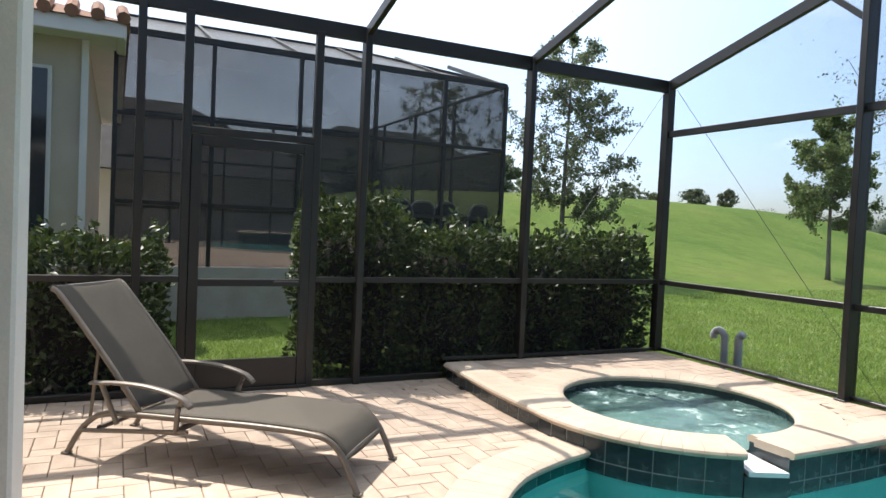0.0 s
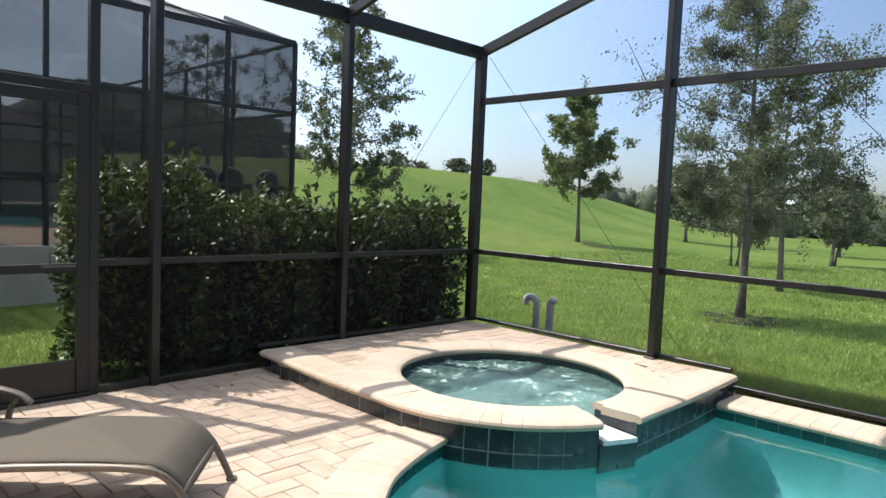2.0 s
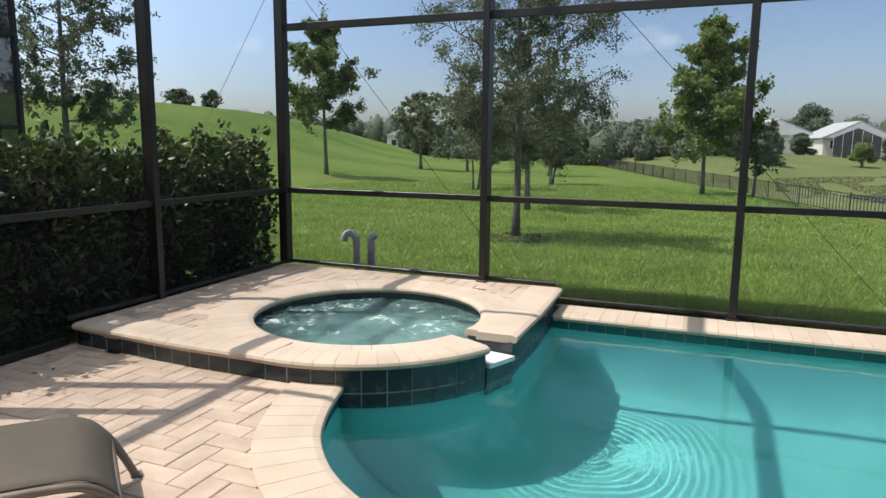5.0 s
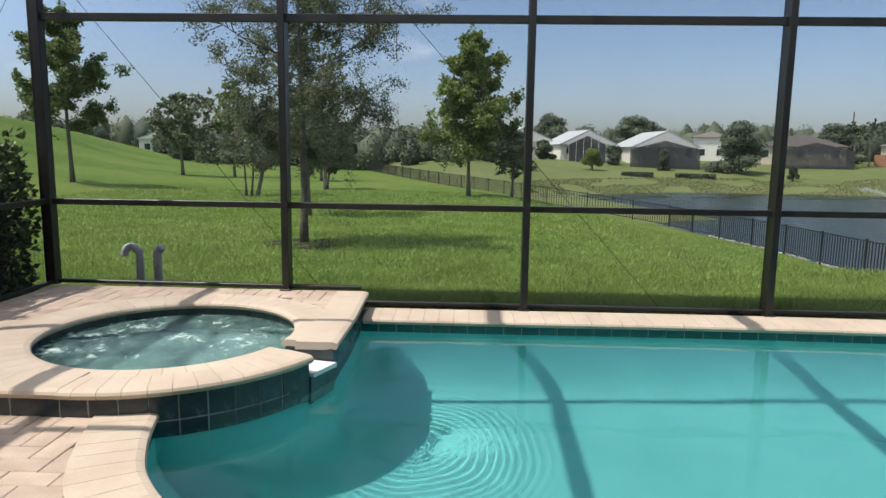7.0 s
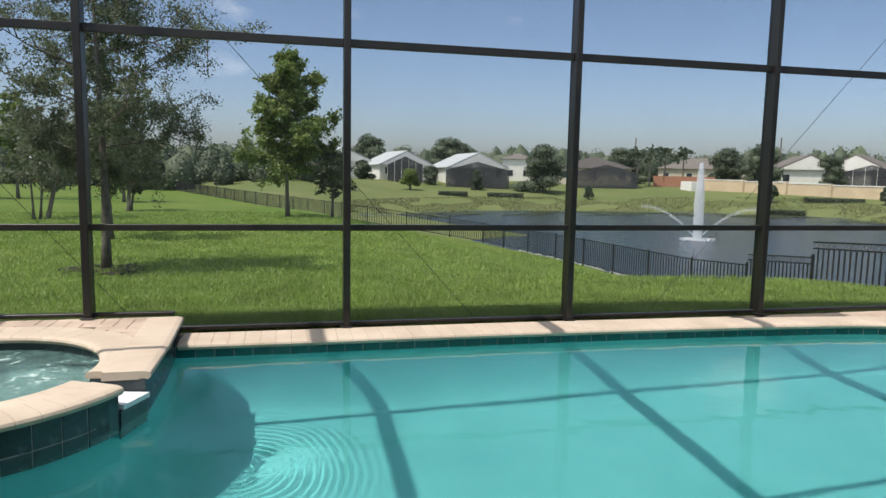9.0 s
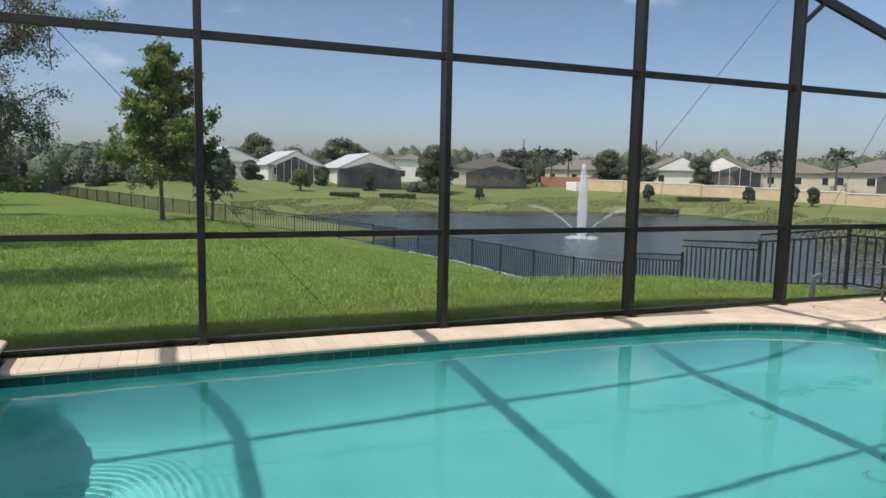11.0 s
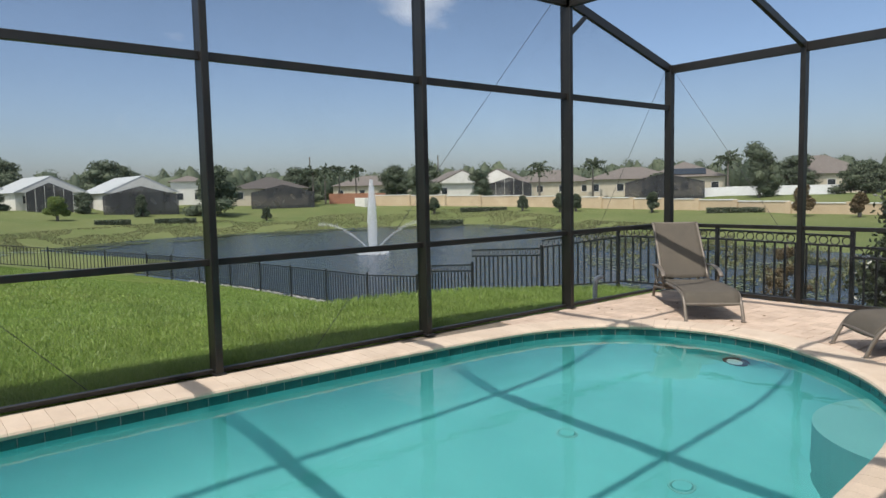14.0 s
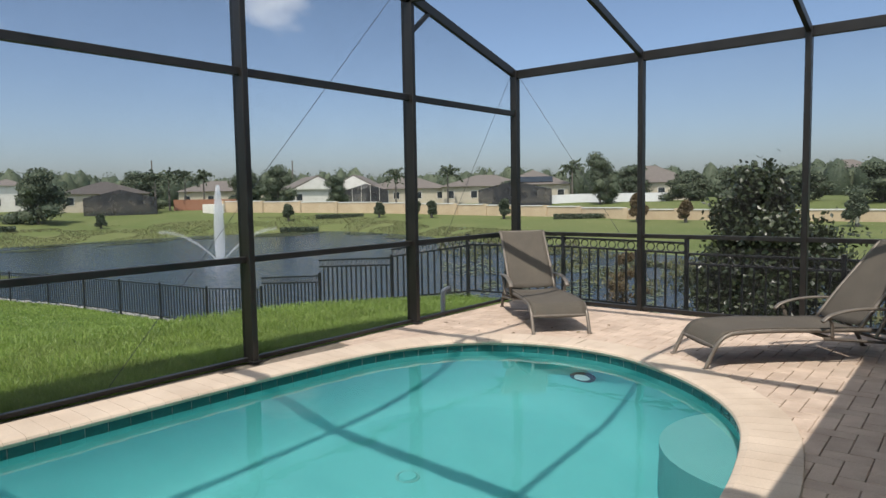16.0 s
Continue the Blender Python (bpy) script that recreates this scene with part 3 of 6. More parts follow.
def coping_run(path, z, parent, width=0.29, length=0.30, name="coping_stone", thick=0.055, over=0.03, side=1, joint=0.0012):
    """Bullnose stones along a path; side tells which side of it the stones lie on."""
    pts = [Vector(p[:2]) for p in path]
    cum = [0.0]
    for a, b in zip(pts, pts[1:]):
        cum.append(cum[-1] + (b - a).length)

    def at(s):
        s = min(max(s, 0.0), cum[-1])
        i = max(0, min(len(pts) - 2, int(np.searchsorted(cum, s, side="right")) - 1))
        f = (s - cum[i]) / max(cum[i + 1] - cum[i], 1e-9)
        p = pts[i].lerp(pts[i + 1], f)
        a, b = pts[max(i - 1, 0)], pts[min(i + 2, len(pts) - 1)]
        d = (b - a).normalized()
        return p, Vector((d.y, -d.x)) * side
    count = max(1, round(cum[-1] / length))
    step = cum[-1] / count
    prof = [(-over + 0.012, -thick), (-over, -thick * 0.75), (-over - 0.006, -thick * 0.5), (-over + 0.002, -thick * 0.22), (-over + 0.018, -0.006), (-over + 0.04, 0.0), (width - 0.005, 0.0), (width, -0.005), (width, -thick)]
    for k in range(count):
        bm = bmesh.new()
        rings = []
        for s in np.linspace(k * step + joint, (k + 1) * step - joint, 5):
            p, nrm = at(s)
            rings.append([bm.verts.new((p.x + nrm.x * o, p.y + nrm.y * o, z + h)) for o, h in prof])
        m = len(prof)
        for A, B in zip(rings, rings[1:]):
            for i in range(m):
                bm.faces.new((A[i], A[(i + 1) % m], B[(i + 1) % m], B[i]))
        bm.faces.new(rings[0])
        bm.faces.new(list(reversed(rings[-1])))
        part(name, bm, M_COPING, parent)


coping = thing("pool_coping", "buff bullnose coping stones edging the pool", "coping", kind="structure")
coping_run([(5.15, 2.86)] + [p[:2] for p in pool_free[:18]], 0.012, coping, 0.36, 0.13, side=-1)
coping_run([p[:2] for p in pool_free[17:]], 0.012, coping, 0.30, 0.125, side=-1)

spa = thing("spa", "raised round whirlpool spa faced with dark blue tiles", "hot tub")
outer = [Vector((2.93, NORTH - 0.06)), Vector((2.86, 4.75)), Vector((2.862, 4.30))] + \
        [SPA + Vector((math.cos(radians(a)), math.sin(radians(a)))) * SPA_OUT for a in np.linspace(176, 245, 18)]
gap_l = outer[-1]
gap_r = Vector((3.86, 2.86))
right_edge = [gap_r, Vector((4.6, 2.86)), Vector((EAST - 0.06, 2.90))]
spa_in = [SPA + Vector((math.cos(radians(a)), math.sin(radians(a)))) * SPA_IN for a in np.linspace(-113 + 0, -113 + 350, 60)]
# notch of the spillway, cut through the ring
in_l = SPA + Vector((math.cos(radians(247)), math.sin(radians(247)))) * SPA_IN
in_r = SPA + Vector((math.cos(radians(258)), math.sin(radians(258)))) * SPA_IN
ring_in = [SPA + Vector((math.cos(radians(a)), math.sin(radians(a)))) * SPA_IN for a in np.linspace(247, 258 - 360, 60)]
top_loop = outer + ring_in + right_edge + [Vector((EAST - 0.06, NORTH - 0.06))]
bm = flat_fill([top_loop], SPA_Z - 0.045)
part("raised_bed", bm, M_SAND, spa)
# tiled body wall
body = outer + [in_l]
for run, low in ((right_edge, -0.20), (outer[:-2], -0.20)):
    bm = bmesh.new()
    for a, b in zip(run, run[1:]):
        vs = [bm.verts.new(p) for p in ((a.x, a.y, low), (b.x, b.y, low), (b.x, b.y, SPA_Z - 0.045), (a.x, a.y, SPA_Z - 0.045))]
        bm.faces.new(vs)
    part("wall_core", bm, M_GROUT, spa)
# low wall under the spillway
bm = bmesh.new()
for a, b in ((in_l, in_r),):
    vs = [bm.verts.new(p) for p in ((a.x, a.y, -0.2), (b.x, b.y, -0.2), (b.x, b.y, 0.0), (a.x, a.y, 0.0))]
    bm.faces.new(vs)
part("spillway_wall", bm, M_TILE, spa)
bm = bmesh.new()
bm.faces.new([bm.verts.new(p) for p in ((gap_l.x, gap_l.y - 0.012, -0.2), (gap_r.x, gap_r.y - 0.012, -0.2), (gap_r.x, gap_r.y - 0.012, -0.002), (gap_l.x, gap_l.y - 0.012, -0.002))])
part("spillway_front", bm, M_TILE, spa)
bm = bmesh.new()
for run, low in ((outer[-3:] + [in_l], -0.20), ([in_r, gap_r], -0.20), (ring_in, -0.55)):
    for a, b in zip(run, run[1:]):
        bm.faces.new([bm.verts.new(p) for p in ((a.x, a.y, low), (b.x, b.y, low), (b.x, b.y, SPA_Z - 0.045), (a.x, a.y, SPA_Z - 0.045))])
part("basin_wall", bm, M_TILE, spa)
bm = bmesh.new()
lip_l, lip_r = gap_l + Vector((0.02, -0.025)), gap_r + Vector((-0.03, -0.03))
for z0, z1 in ((0.0, 0.03),):
    lo = [bm.verts.new((p.x, p.y, z0)) for p in (in_l, in_r, lip_r, lip_l)]
    hi = [bm.verts.new((p.x, p.y, z1)) for p in (in_l, in_r, lip_r, lip_l)]
    bm.faces.new(lo)
    bm.faces.new(hi)
    for i in range(4):
        bm.faces.new((lo[i], lo[(i + 1) % 4], hi[(i + 1) % 4], hi[i]))
part("spillway_lip", bm, M_SPILL, spa, "white stone spillway lip")
# churning water
bm = bmesh.new()
bmesh.ops.create_grid(bm, x_segments=70, y_segments=70, size=0.93)
for v in list(bm.verts):
    if v.co.to_2d().length > 0.915:
        bm.verts.remove(v)
for v in bm.verts:
    q = Vector((v.co.x * 3.1, v.co.y * 3.1, 0.4))
    v.co.z = 0.045 + 0.012 * noise.fractal(q, 0.8, 2.1, 5) + 0.006 * noise.noise(q * 5)
    v.co.x += SPA.x
    v.co.y += SPA.y
churn = part("bubbling_water", bm, M_FOAM, spa, "churning turquoise water with white foam", smooth=True)
if sum(f.normal.z for f in churn.data.polygons) < 0:
    churn.data.flip_normals()
churn.visible_shadow = False
# floor under the spa water
part("basin", flat_fill([circle2(SPA, SPA_IN + 0.01, 40)], -0.40), M_SPA_FLOOR, spa)
# rim stones
coping_run([SPA + Vector((math.cos(radians(a)), math.sin(radians(a)))) * SPA_IN for a in np.linspace(246.5, 258.5 - 360, 90)], SPA_Z, spa, 0.30, 0.118, side=-1)
coping_run([SPA + Vector((math.cos(radians(a)), math.sin(radians(a)))) * (SPA_OUT + 0.0) for a in np.linspace(175, 245.5, 20)], SPA_Z + 0.004, spa, 0.20, 0.125, side=-1)
coping_run([(2.93, NORTH - 0.06), (2.86, 4.75), (2.862, 4.14)], SPA_Z + 0.006, spa, 0.28, 0.125, side=-1)
coping_run([(3.865, 2.86), (4.6, 2.86), (EAST - 0.06, 2.90)], SPA_Z + 0.004, spa, 0.26, 0.25, side=-1)


def tile_mesh(name, w, h, material):
    bm = bmesh.new()
    box(bm, -w / 2, w / 2, -0.003, 0.006, -h / 2, h / 2, 0.0025)
    me = bpy.data.meshes.new(name)
    bm.to_mesh(me)
    bm.free()
    me.materials.append(material)
    return me


def tile_run(path, zs, size, mesh, parent, out):
    """Square tiles along a wall line; out tells which side they face."""
    pts = [Vector(p[:2]) for p in path]
    left = size / 2
    for a, b in zip(pts, pts[1:]):
        seg = (b - a).length
        d = (b - a).normalized()
        nrm = Vector((d.y, -d.x)) * out
        while left <= seg:
            p = a + d * left + nrm * 0.004
            ang = math.degrees(math.atan2(nrm.x, -nrm.y))
            for z in zs:
                piece("tile", mesh, parent, pose(p.x, p.y, z, 0, 0, ang))
            left += size
        left -= seg


T_DARK = tile_mesh("tile", 0.148, 0.148, M_TILE)
T_SMALL = tile_mesh("tile", 0.148, 0.122, M_TILE_WET)

# ---------------------------------------------------------------- screen cage
cage = thing("pool_cage", "dark bronze aluminium screen enclosure over the pool", "screen enclosure", kind="structure")


def post(x, y, z0, z1, wx, wy):
    part("post", box(bmesh.new(), x - wx / 2, x + wx / 2, y - wy / 2, y + wy / 2, z0, z1, 0.005), M_BRONZE, cage)


def bar(name, p, q, w, h):
    part(name, beam(bmesh.new(), p, q, w, h), M_BRONZE, cage)


def screen(*pts, material=M_SCREEN):
    bm = bmesh.new()
    bm.faces.new([bm.verts.new(p) for p in pts])
    part("screen_panel", bm, material, cage)


for y in E_POSTS:
    base = SPA_Z if y > 3 else 0.012
    post(EAST, y, base, FLAT, 0.15, 0.062)
    part("base_plate", box(bmesh.new(), EAST - 0.10, EAST + 0.09, y - 0.05, y + 0.05, base, base + 0.012, 0.003), M_BRONZE, cage)
post(EAST, NORTH, SPA_Z, EAVE, 0.10, 0.10)
post(EAST, SOUTH, 0.0, EAVE, 0.10, 0.10)
for x in N_POSTS:
    post(x, NORTH, SPA_Z if x > 2.9 else 0.0, EAVE, 0.062, 0.11)
post(-1.6, NORTH, 0.0, EAVE, 0.062, 0.11)
for x in S_POSTS:
    post(x, SOUTH, 0.0, EAVE, 0.062, 0.11)
# door jambs
for x in (0.545, 1.60):
    post(x, NORTH, 0.0, EAVE - 0.09, 0.065, 0.07)
yy = [NORTH] + E_POSTS + [SOUTH]
for a, b in zip(yy, yy[1:]):
    lo = SPA_Z if a > 3.7 else 0.0
    bar("chair_rail", (EAST, a, RAIL), (EAST, b, RAIL), 0.05, 0.055)
    bar("mid_rail", (EAST, a, MID), (EAST, b, MID), 0.05, 0.07)
bar("base_rail", (EAST + 0.02, NORTH, SPA_Z + 0.03), (EAST + 0.02, 2.95, SPA_Z + 0.018), 0.05, 0.032)
bar("base_rail", (EAST + 0.02, 2.95, 0.035), (EAST + 0.02, SOUTH, 0.03), 0.05, 0.036)
bar("eave_beam", (EAST, E_POSTS[0], FLAT - 0.07), (EAST, E_POSTS[-1], FLAT - 0.07), 0.06, 0.14)
bar("gable_beam", (EAST, NORTH, EAVE - 0.04), (EAST, E_POSTS[0], FLAT - 0.05), 0.055, 0.11)
bar("gable_beam", (EAST, SOUTH, EAVE - 0.04), (EAST, E_POSTS[-1], FLAT - 0.05), 0.055, 0.11)
bar("knee_brace", (EAST, E_POSTS[0], 3.30), (EAST, E_POSTS[0] + 0.36, 3.60), 0.04, 0.05)
bar("knee_brace", (EAST, E_POSTS[-1], 3.28), (EAST, E_POSTS[-1] - 0.38, 3.60), 0.04, 0.05)
bar("eave_beam", (-4.2, NORTH, EAVE - 0.05), (EAST, NORTH, EAVE - 0.05), 0.06, 0.13)
bar("eave_beam", (-4.2, SOUTH, EAVE - 0.05), (EAST, SOUTH, EAVE - 0.05), 0.06, 0.11)
for a, b in ((-4.2, 0.54), (1.6, 2.9)):
    bar("chair_rail", (a, NORTH, RAIL), (b, NORTH, RAIL), 0.05, 0.05)
    bar("base_rail", (a, NORTH, 0.03), (b, NORTH, 0.03), 0.05, 0.05)
bar("threshold", (0.575, NORTH, 0.014), (1.575, NORTH, 0.014), 0.09, 0.03)
bar("chair_rail", (2.9, NORTH, RAIL), (EAST, NORTH, RAIL), 0.05, 0.05)
bar("base_rail", (2.9, NORTH, SPA_Z + 0.03), (EAST, NORTH, SPA_Z + 0.018), 0.05, 0.032)
bar("chair_rail", (-4.2, SOUTH, RAIL), (EAST, SOUTH, RAIL), 0.05, 0.05)
bar("base_rail", (-4.2, SOUTH, 0.03), (EAST, SOUTH, 0.03), 0.05, 0.05)
for x in (2.03, 3.77):
    bar("roof_beam", (x, NORTH, EAVE - 0.03), (x, E_POSTS[0], FLAT - 0.03), 0.05, 0.09)
for x in (3.77, 1.95):
    bar("roof_beam", (x, SOUTH, EAVE - 0.03), (x, E_POSTS[-1], FLAT - 0.03), 0.05, 0.09)
for y in E_POSTS:
    bar("main_beam", (EAST, y, FLAT - 0.08), (0.45, y, FLAT - 0.08), 0.062, 0.16)
for x in (3.77, 1.95):
    bar("purlin", (x, E_POSTS[0], FLAT - 0.03), (x, E_POSTS[-1], FLAT - 0.03), 0.05, 0.06)
# screens, bay by bay
for a, b in zip(yy, yy[1:]):
    za, zb = (EAVE if a == NORTH else FLAT), (EAVE if b == SOUTH else FLAT)
    lo = SPA_Z if a > 3.7 else 0.03
    screen((EAST + 0.03, a, lo), (EAST + 0.03, b, lo), (EAST + 0.03, b, RAIL), (EAST + 0.03, a, RAIL), material=M_SCREEN_EAST)
    screen((EAST + 0.03, a, RAIL), (EAST + 0.03, b, RAIL), (EAST + 0.03, b, MID), (EAST + 0.03, a, MID), material=M_SCREEN_EAST)
    screen((EAST + 0.03, a, MID), (EAST + 0.03, b, MID), (EAST + 0.03, b, zb - 0.05), (EAST + 0.03, a, za - 0.05), material=M_SCREEN_EAST)
xs_n = [-4.2, -1.6, 0.2, 0.545]
for a, b in list(zip(xs_n, xs_n[1:])) + [(1.6, 2.03), (2.03, 3.77), (3.77, EAST)]:
    screen((a, NORTH + 0.02, 0.03), (b, NORTH + 0.02, 0.03), (b, NORTH + 0.02, EAVE - 0.05), (a, NORTH + 0.02, EAVE - 0.05))
screen((0.545, NORTH + 0.02, 2.12), (1.6, NORTH + 0.02, 2.12), (1.6, NORTH + 0.02, EAVE - 0.05), (0.545, NORTH + 0.02, EAVE - 0.05))
xs_s = [EAST] + S_POSTS + [-4.2]
for a, b in zip(xs_s, xs_s[1:]):
    screen((a, SOUTH - 0.02, 0.03), (b, SOUTH - 0.02, 0.03), (b, SOUTH - 0.02, EAVE - 0.05), (a, SOUTH - 0.02, EAVE - 0.05))
xr = [EAST, 3.77, 1.95, 0.45]
for a, b in zip(xr, xr[1:]):
    screen((a, NORTH, EAVE), (b, NORTH, EAVE), (b, E_POSTS[0], FLAT), (a, E_POSTS[0], FLAT), material=M_SCREEN_ROOF)
    screen((a, SOUTH, EAVE), (b, SOUTH, EAVE), (b, E_POSTS[-1], FLAT), (a, E_POSTS[-1], FLAT), material=M_SCREEN_ROOF)
    for c, d in zip(E_POSTS, E_POSTS[1:]):
        screen((a, c, FLAT), (b, c, FLAT), (b, d, FLAT), (a, d, FLAT), material=M_SCREEN_ROOF)


# flat weft ribbons added to the lake-side screen; grazed by sun, they shade turf
tv, tf = [], []
for z in np.arange(0.06, FLAT - 0.02, 0.005):
    cut = max(0.0, (z - EAVE) / (FLAT - EAVE))
    y0, y1 = SOUTH + cut * (E_POSTS[-1] - SOUTH), NORTH + cut * (E_POSTS[0] - NORTH)
    b = len(tv)
    tv += [(EAST + 0.034, y0, z), (EAST + 0.035, y0, z), (EAST + 0.035, y1, z), (EAST + 0.034, y1, z)]
    tf += [(b, b + 1, b + 2, b + 3)]
tagged(mesh_from("screen_threads", tv, tf, M_SHADE_RIBBON, cage), kind="stuff")


def cable(p, q):
    part("brace_cable", tube(bmesh.new(), [p, q], 0.0028, 5), M_WIRE, cage)


cable((EAST + 0.04, NORTH - 0.08, 3.08), (EAST + 0.04, 3.25, 0.06))
cable((EAST + 0.04, 3.5, 3.68), (EAST + 0.04, 0.20, 0.06))
cable((EAST + 0.04, -5.0, 3.68), (EAST + 0.04, -1.7, 0.06))
cable((EAST + 0.04, SOUTH + 0.06, 3.08), (EAST + 0.04, -5.22, 0.06))
cable((EAST - 0.06, SOUTH - 0.03, 3.08), (3.45, SOUTH - 0.03, 0.08))
cable((EAST - 0.05, NORTH + 0.03, 3.05), (3.35, NORTH + 0.03, 0.10))

# screen door
door = thing("door_1", "closed dark bronze screen door with a solid kick panel", "door", kind="structure")
bm = bmesh.new()
for a, b, c, d in ((0.58, 0.66, 0.03, 2.10), (1.49, 1.57, 0.03, 2.10), (0.66, 1.49, 2.02, 2.10), (0.66, 1.49, 0.88, 0.94)):
    box(bm, a, b, NORTH - 0.03, NORTH + 0.015, c, d, 0.004)
part("door_frame", bm, M_BRONZE, door)
part("kick_panel", box(bmesh.new(), 0.66, 1.49, NORTH - 0.018, NORTH + 0.008, 0.03, 0.27, 0.004), M_BRONZE, door)
bm = bmesh.new()
for z0, z1 in ((0.27, 0.88), (0.94, 2.02)):
    bm.faces.new([bm.verts.new(p) for p in ((0.66, NORTH, z0), (1.49, NORTH, z0), (1.49, NORTH, z1), (0.66, NORTH, z1))])
part("door_screen", bm, M_SCREEN, door)
part("door_handle", tube(bmesh.new(), [(1.27, NORTH - 0.03, 0.915), (1.27, NORTH - 0.07, 0.925), (1.47, NORTH - 0.07, 0.925), (1.47, NORTH - 0.03, 0.915)], 0.008, 6), M_WIRE, door)
part("header", box(bmesh.new(), 0.575, 1.575, NORTH - 0.03, NORTH + 0.03, 2.11, 2.17, 0.004), M_BRONZE, door)

# ---------------------------------------------------------------- the house
house = thing("house", "beige stucco house with a deep covered lanai", "house", kind="structure")
part("lanai_ceiling", box(bmesh.new(), -4.4, 0.55, -9.0, 3.1, 2.75, 2.95), M_CEILING, house)
bm = bmesh.new()
vs = [bm.verts.new(p) for p in ((0.62, -9.2, 2.9), (0.62, 3.2, 2.9), (-4.6, 3.2, 4.4), (-4.6, -9.2, 4.4))]
bm.faces.new(vs)
part("roof", bm, M_STUCCO, house)
part("back_wall", box(bmesh.new(), -4.4, -4.2, -9.0, 9.0, -0.3, 4.4), M_STUCCO, house)
part("side_wall", box(bmesh.new(), -4.2, 0.0, -9.1, -8.9, -0.3, 2.75), M_STUCCO, house)
column = thing("column", "smooth white square lanai column", "column", kind="structure")
bm = box(bmesh.new(), -0.52, -0.215, 2.46, 2.76, 0.0, 2.75, 0.012)
part("shaft", bm, M_COLUMN, column)
part("plinth", box(bmesh.new(), -0.545, -0.208, 2.44, 2.78, 0.0, 0.14, 0.006), M_COLUMN, column)


# ---------------------------------------------------------------- loungers
def lounger(label, x, y, turn):
    """Foot end at the origin, the head towards -x."""
    root = thing("sun_lounger", label, "lounger", "sling loungers by the pool", at=(x, y, 0), turn=turn)
    W = 0.30
    for s in (-W, W):
        rail = smooth_line([(0.13, s, 0.0), (0.075, s, 0.12), (0.02, s, 0.215), (-0.05, s, 0.276), (-0.16, s, 0.298), (-0.45, s, 0.304), (-0.9, s, 0.292), (-1.25, s, 0.282), (-1.48, s, 0.262), (-1.62, s, 0.16), (-1.72, s, 0.0)], 5)
        part("side_rail", tube(bmesh.new(), rail, 0.019, 10, squash=0.9), M_TUBE, root, smooth=True)
        arm = smooth_line([(-0.86, s * 1.14, 0.375), (-0.93, s * 1.14, 0.425), (-1.10, s * 1.14, 0.462), (-1.30, s * 1.14, 0.470), (-1.52, s * 1.14, 0.455)], 5)
        part("armrest", tube(bmesh.new(), arm, 0.028, 10, squash=0.45), M_TUBE, root, smooth=True)
        part("arm_support", tube(bmesh.new(), smooth_line([(-0.92, s * 1.12, 0.42), (-0.955, s * 1.10, 0.34), (-0.97, s * 1.06, 0.22)], 4), 0.016, 7), M_TUBE, root, smooth=True)
        part("arm_support", tube(bmesh.new(), [(-1.46, s * 1.12, 0.458), (-1.36, s * 1.06, 0.22)], 0.016, 7), M_TUBE, root)
        part("stretcher", tube(bmesh.new(), [(-0.90, s * 1.05, 0.225), (-1.62, s * 1.03, 0.155)], 0.014, 7), M_TUBE, root)
        for fx_ in (0.13, -1.72):
            part("foot_cap", box(bmesh.new(), fx_ - 0.024, fx_ + 0.024, s - 0.024, s + 0.024, 0.0, 0.015, 0.004), M_TUBE, root)
        part("back_rail", tube(bmesh.new(), smooth_line([(-1.24, s * 0.95, 0.30), (-1.46, s * 0.95, 0.57), (-1.79, s * 0.95, 0.925), (-1.86, s * 0.98, 0.98)], 4), 0.017, 8), M_TUBE, root, smooth=True)
        part("prop", tube(bmesh.new(), [(-1.56, s * 0.8, 0.67), (-1.60, s * 0.85, 0.22)], 0.010, 6), M_TUBE, root)
    for xx, zz in ((0.035, 0.185), (-0.97, 0.225), (-1.50, 0.18)):
        part("cross_bar", tube(bmesh.new(), [(xx, -W, zz), (xx, W, zz)], 0.016, 7), M_TUBE, root)
    part("head_bar", tube(bmesh.new(), [(-1.86, -W * 0.98, 0.98), (-1.86, W * 0.98, 0.98)], 0.015, 7), M_TUBE, root)

    def sling(name, line, wide, sag):
        bm = bmesh.new()
        rows = []
        for p in line:
            rows.append([bm.verts.new((p[0], wide * v, p[2] - sag * (1 - v * v))) for v in np.linspace(-1, 1, 9)])
        for A, B in zip(rows, rows[1:]):
            for i in range(8):
                bm.faces.new((A[i], A[i + 1], B[i + 1], B[i]))
        ob = part(name, bm, M_SLING, root, smooth=True)
        sol = ob.modifiers.new("thickness", "SOLIDIFY")
        sol.thickness = 0.006
    sling("seat_sling", smooth_line([(0.055, 0, 0.178), (0.02, 0, 0.243), (-0.045, 0, 0.300), (-0.15, 0, 0.322), (-0.5, 0, 0.328), (-0.9, 0, 0.314), (-1.24, 0, 0.306)], 4), W * 0.99, 0.015)
    sling("back_sling", smooth_line([(-1.255, 0, 0.318), (-1.47, 0, 0.585), (-1.80, 0, 0.94), (-1.87, 0, 0.996)], 5), W * 0.97, 0.012)
    return root


lounger("taupe sling sun lounger with raised back near the screen door", 1.34, 3.77, -39.5)
lounger("taupe sling sun lounger with raised back near the corner railing", 3.97, -5.69, 134)
lounger("taupe sling sun lounger with raised back beside the pool end", 2.33, -5.29, 44)

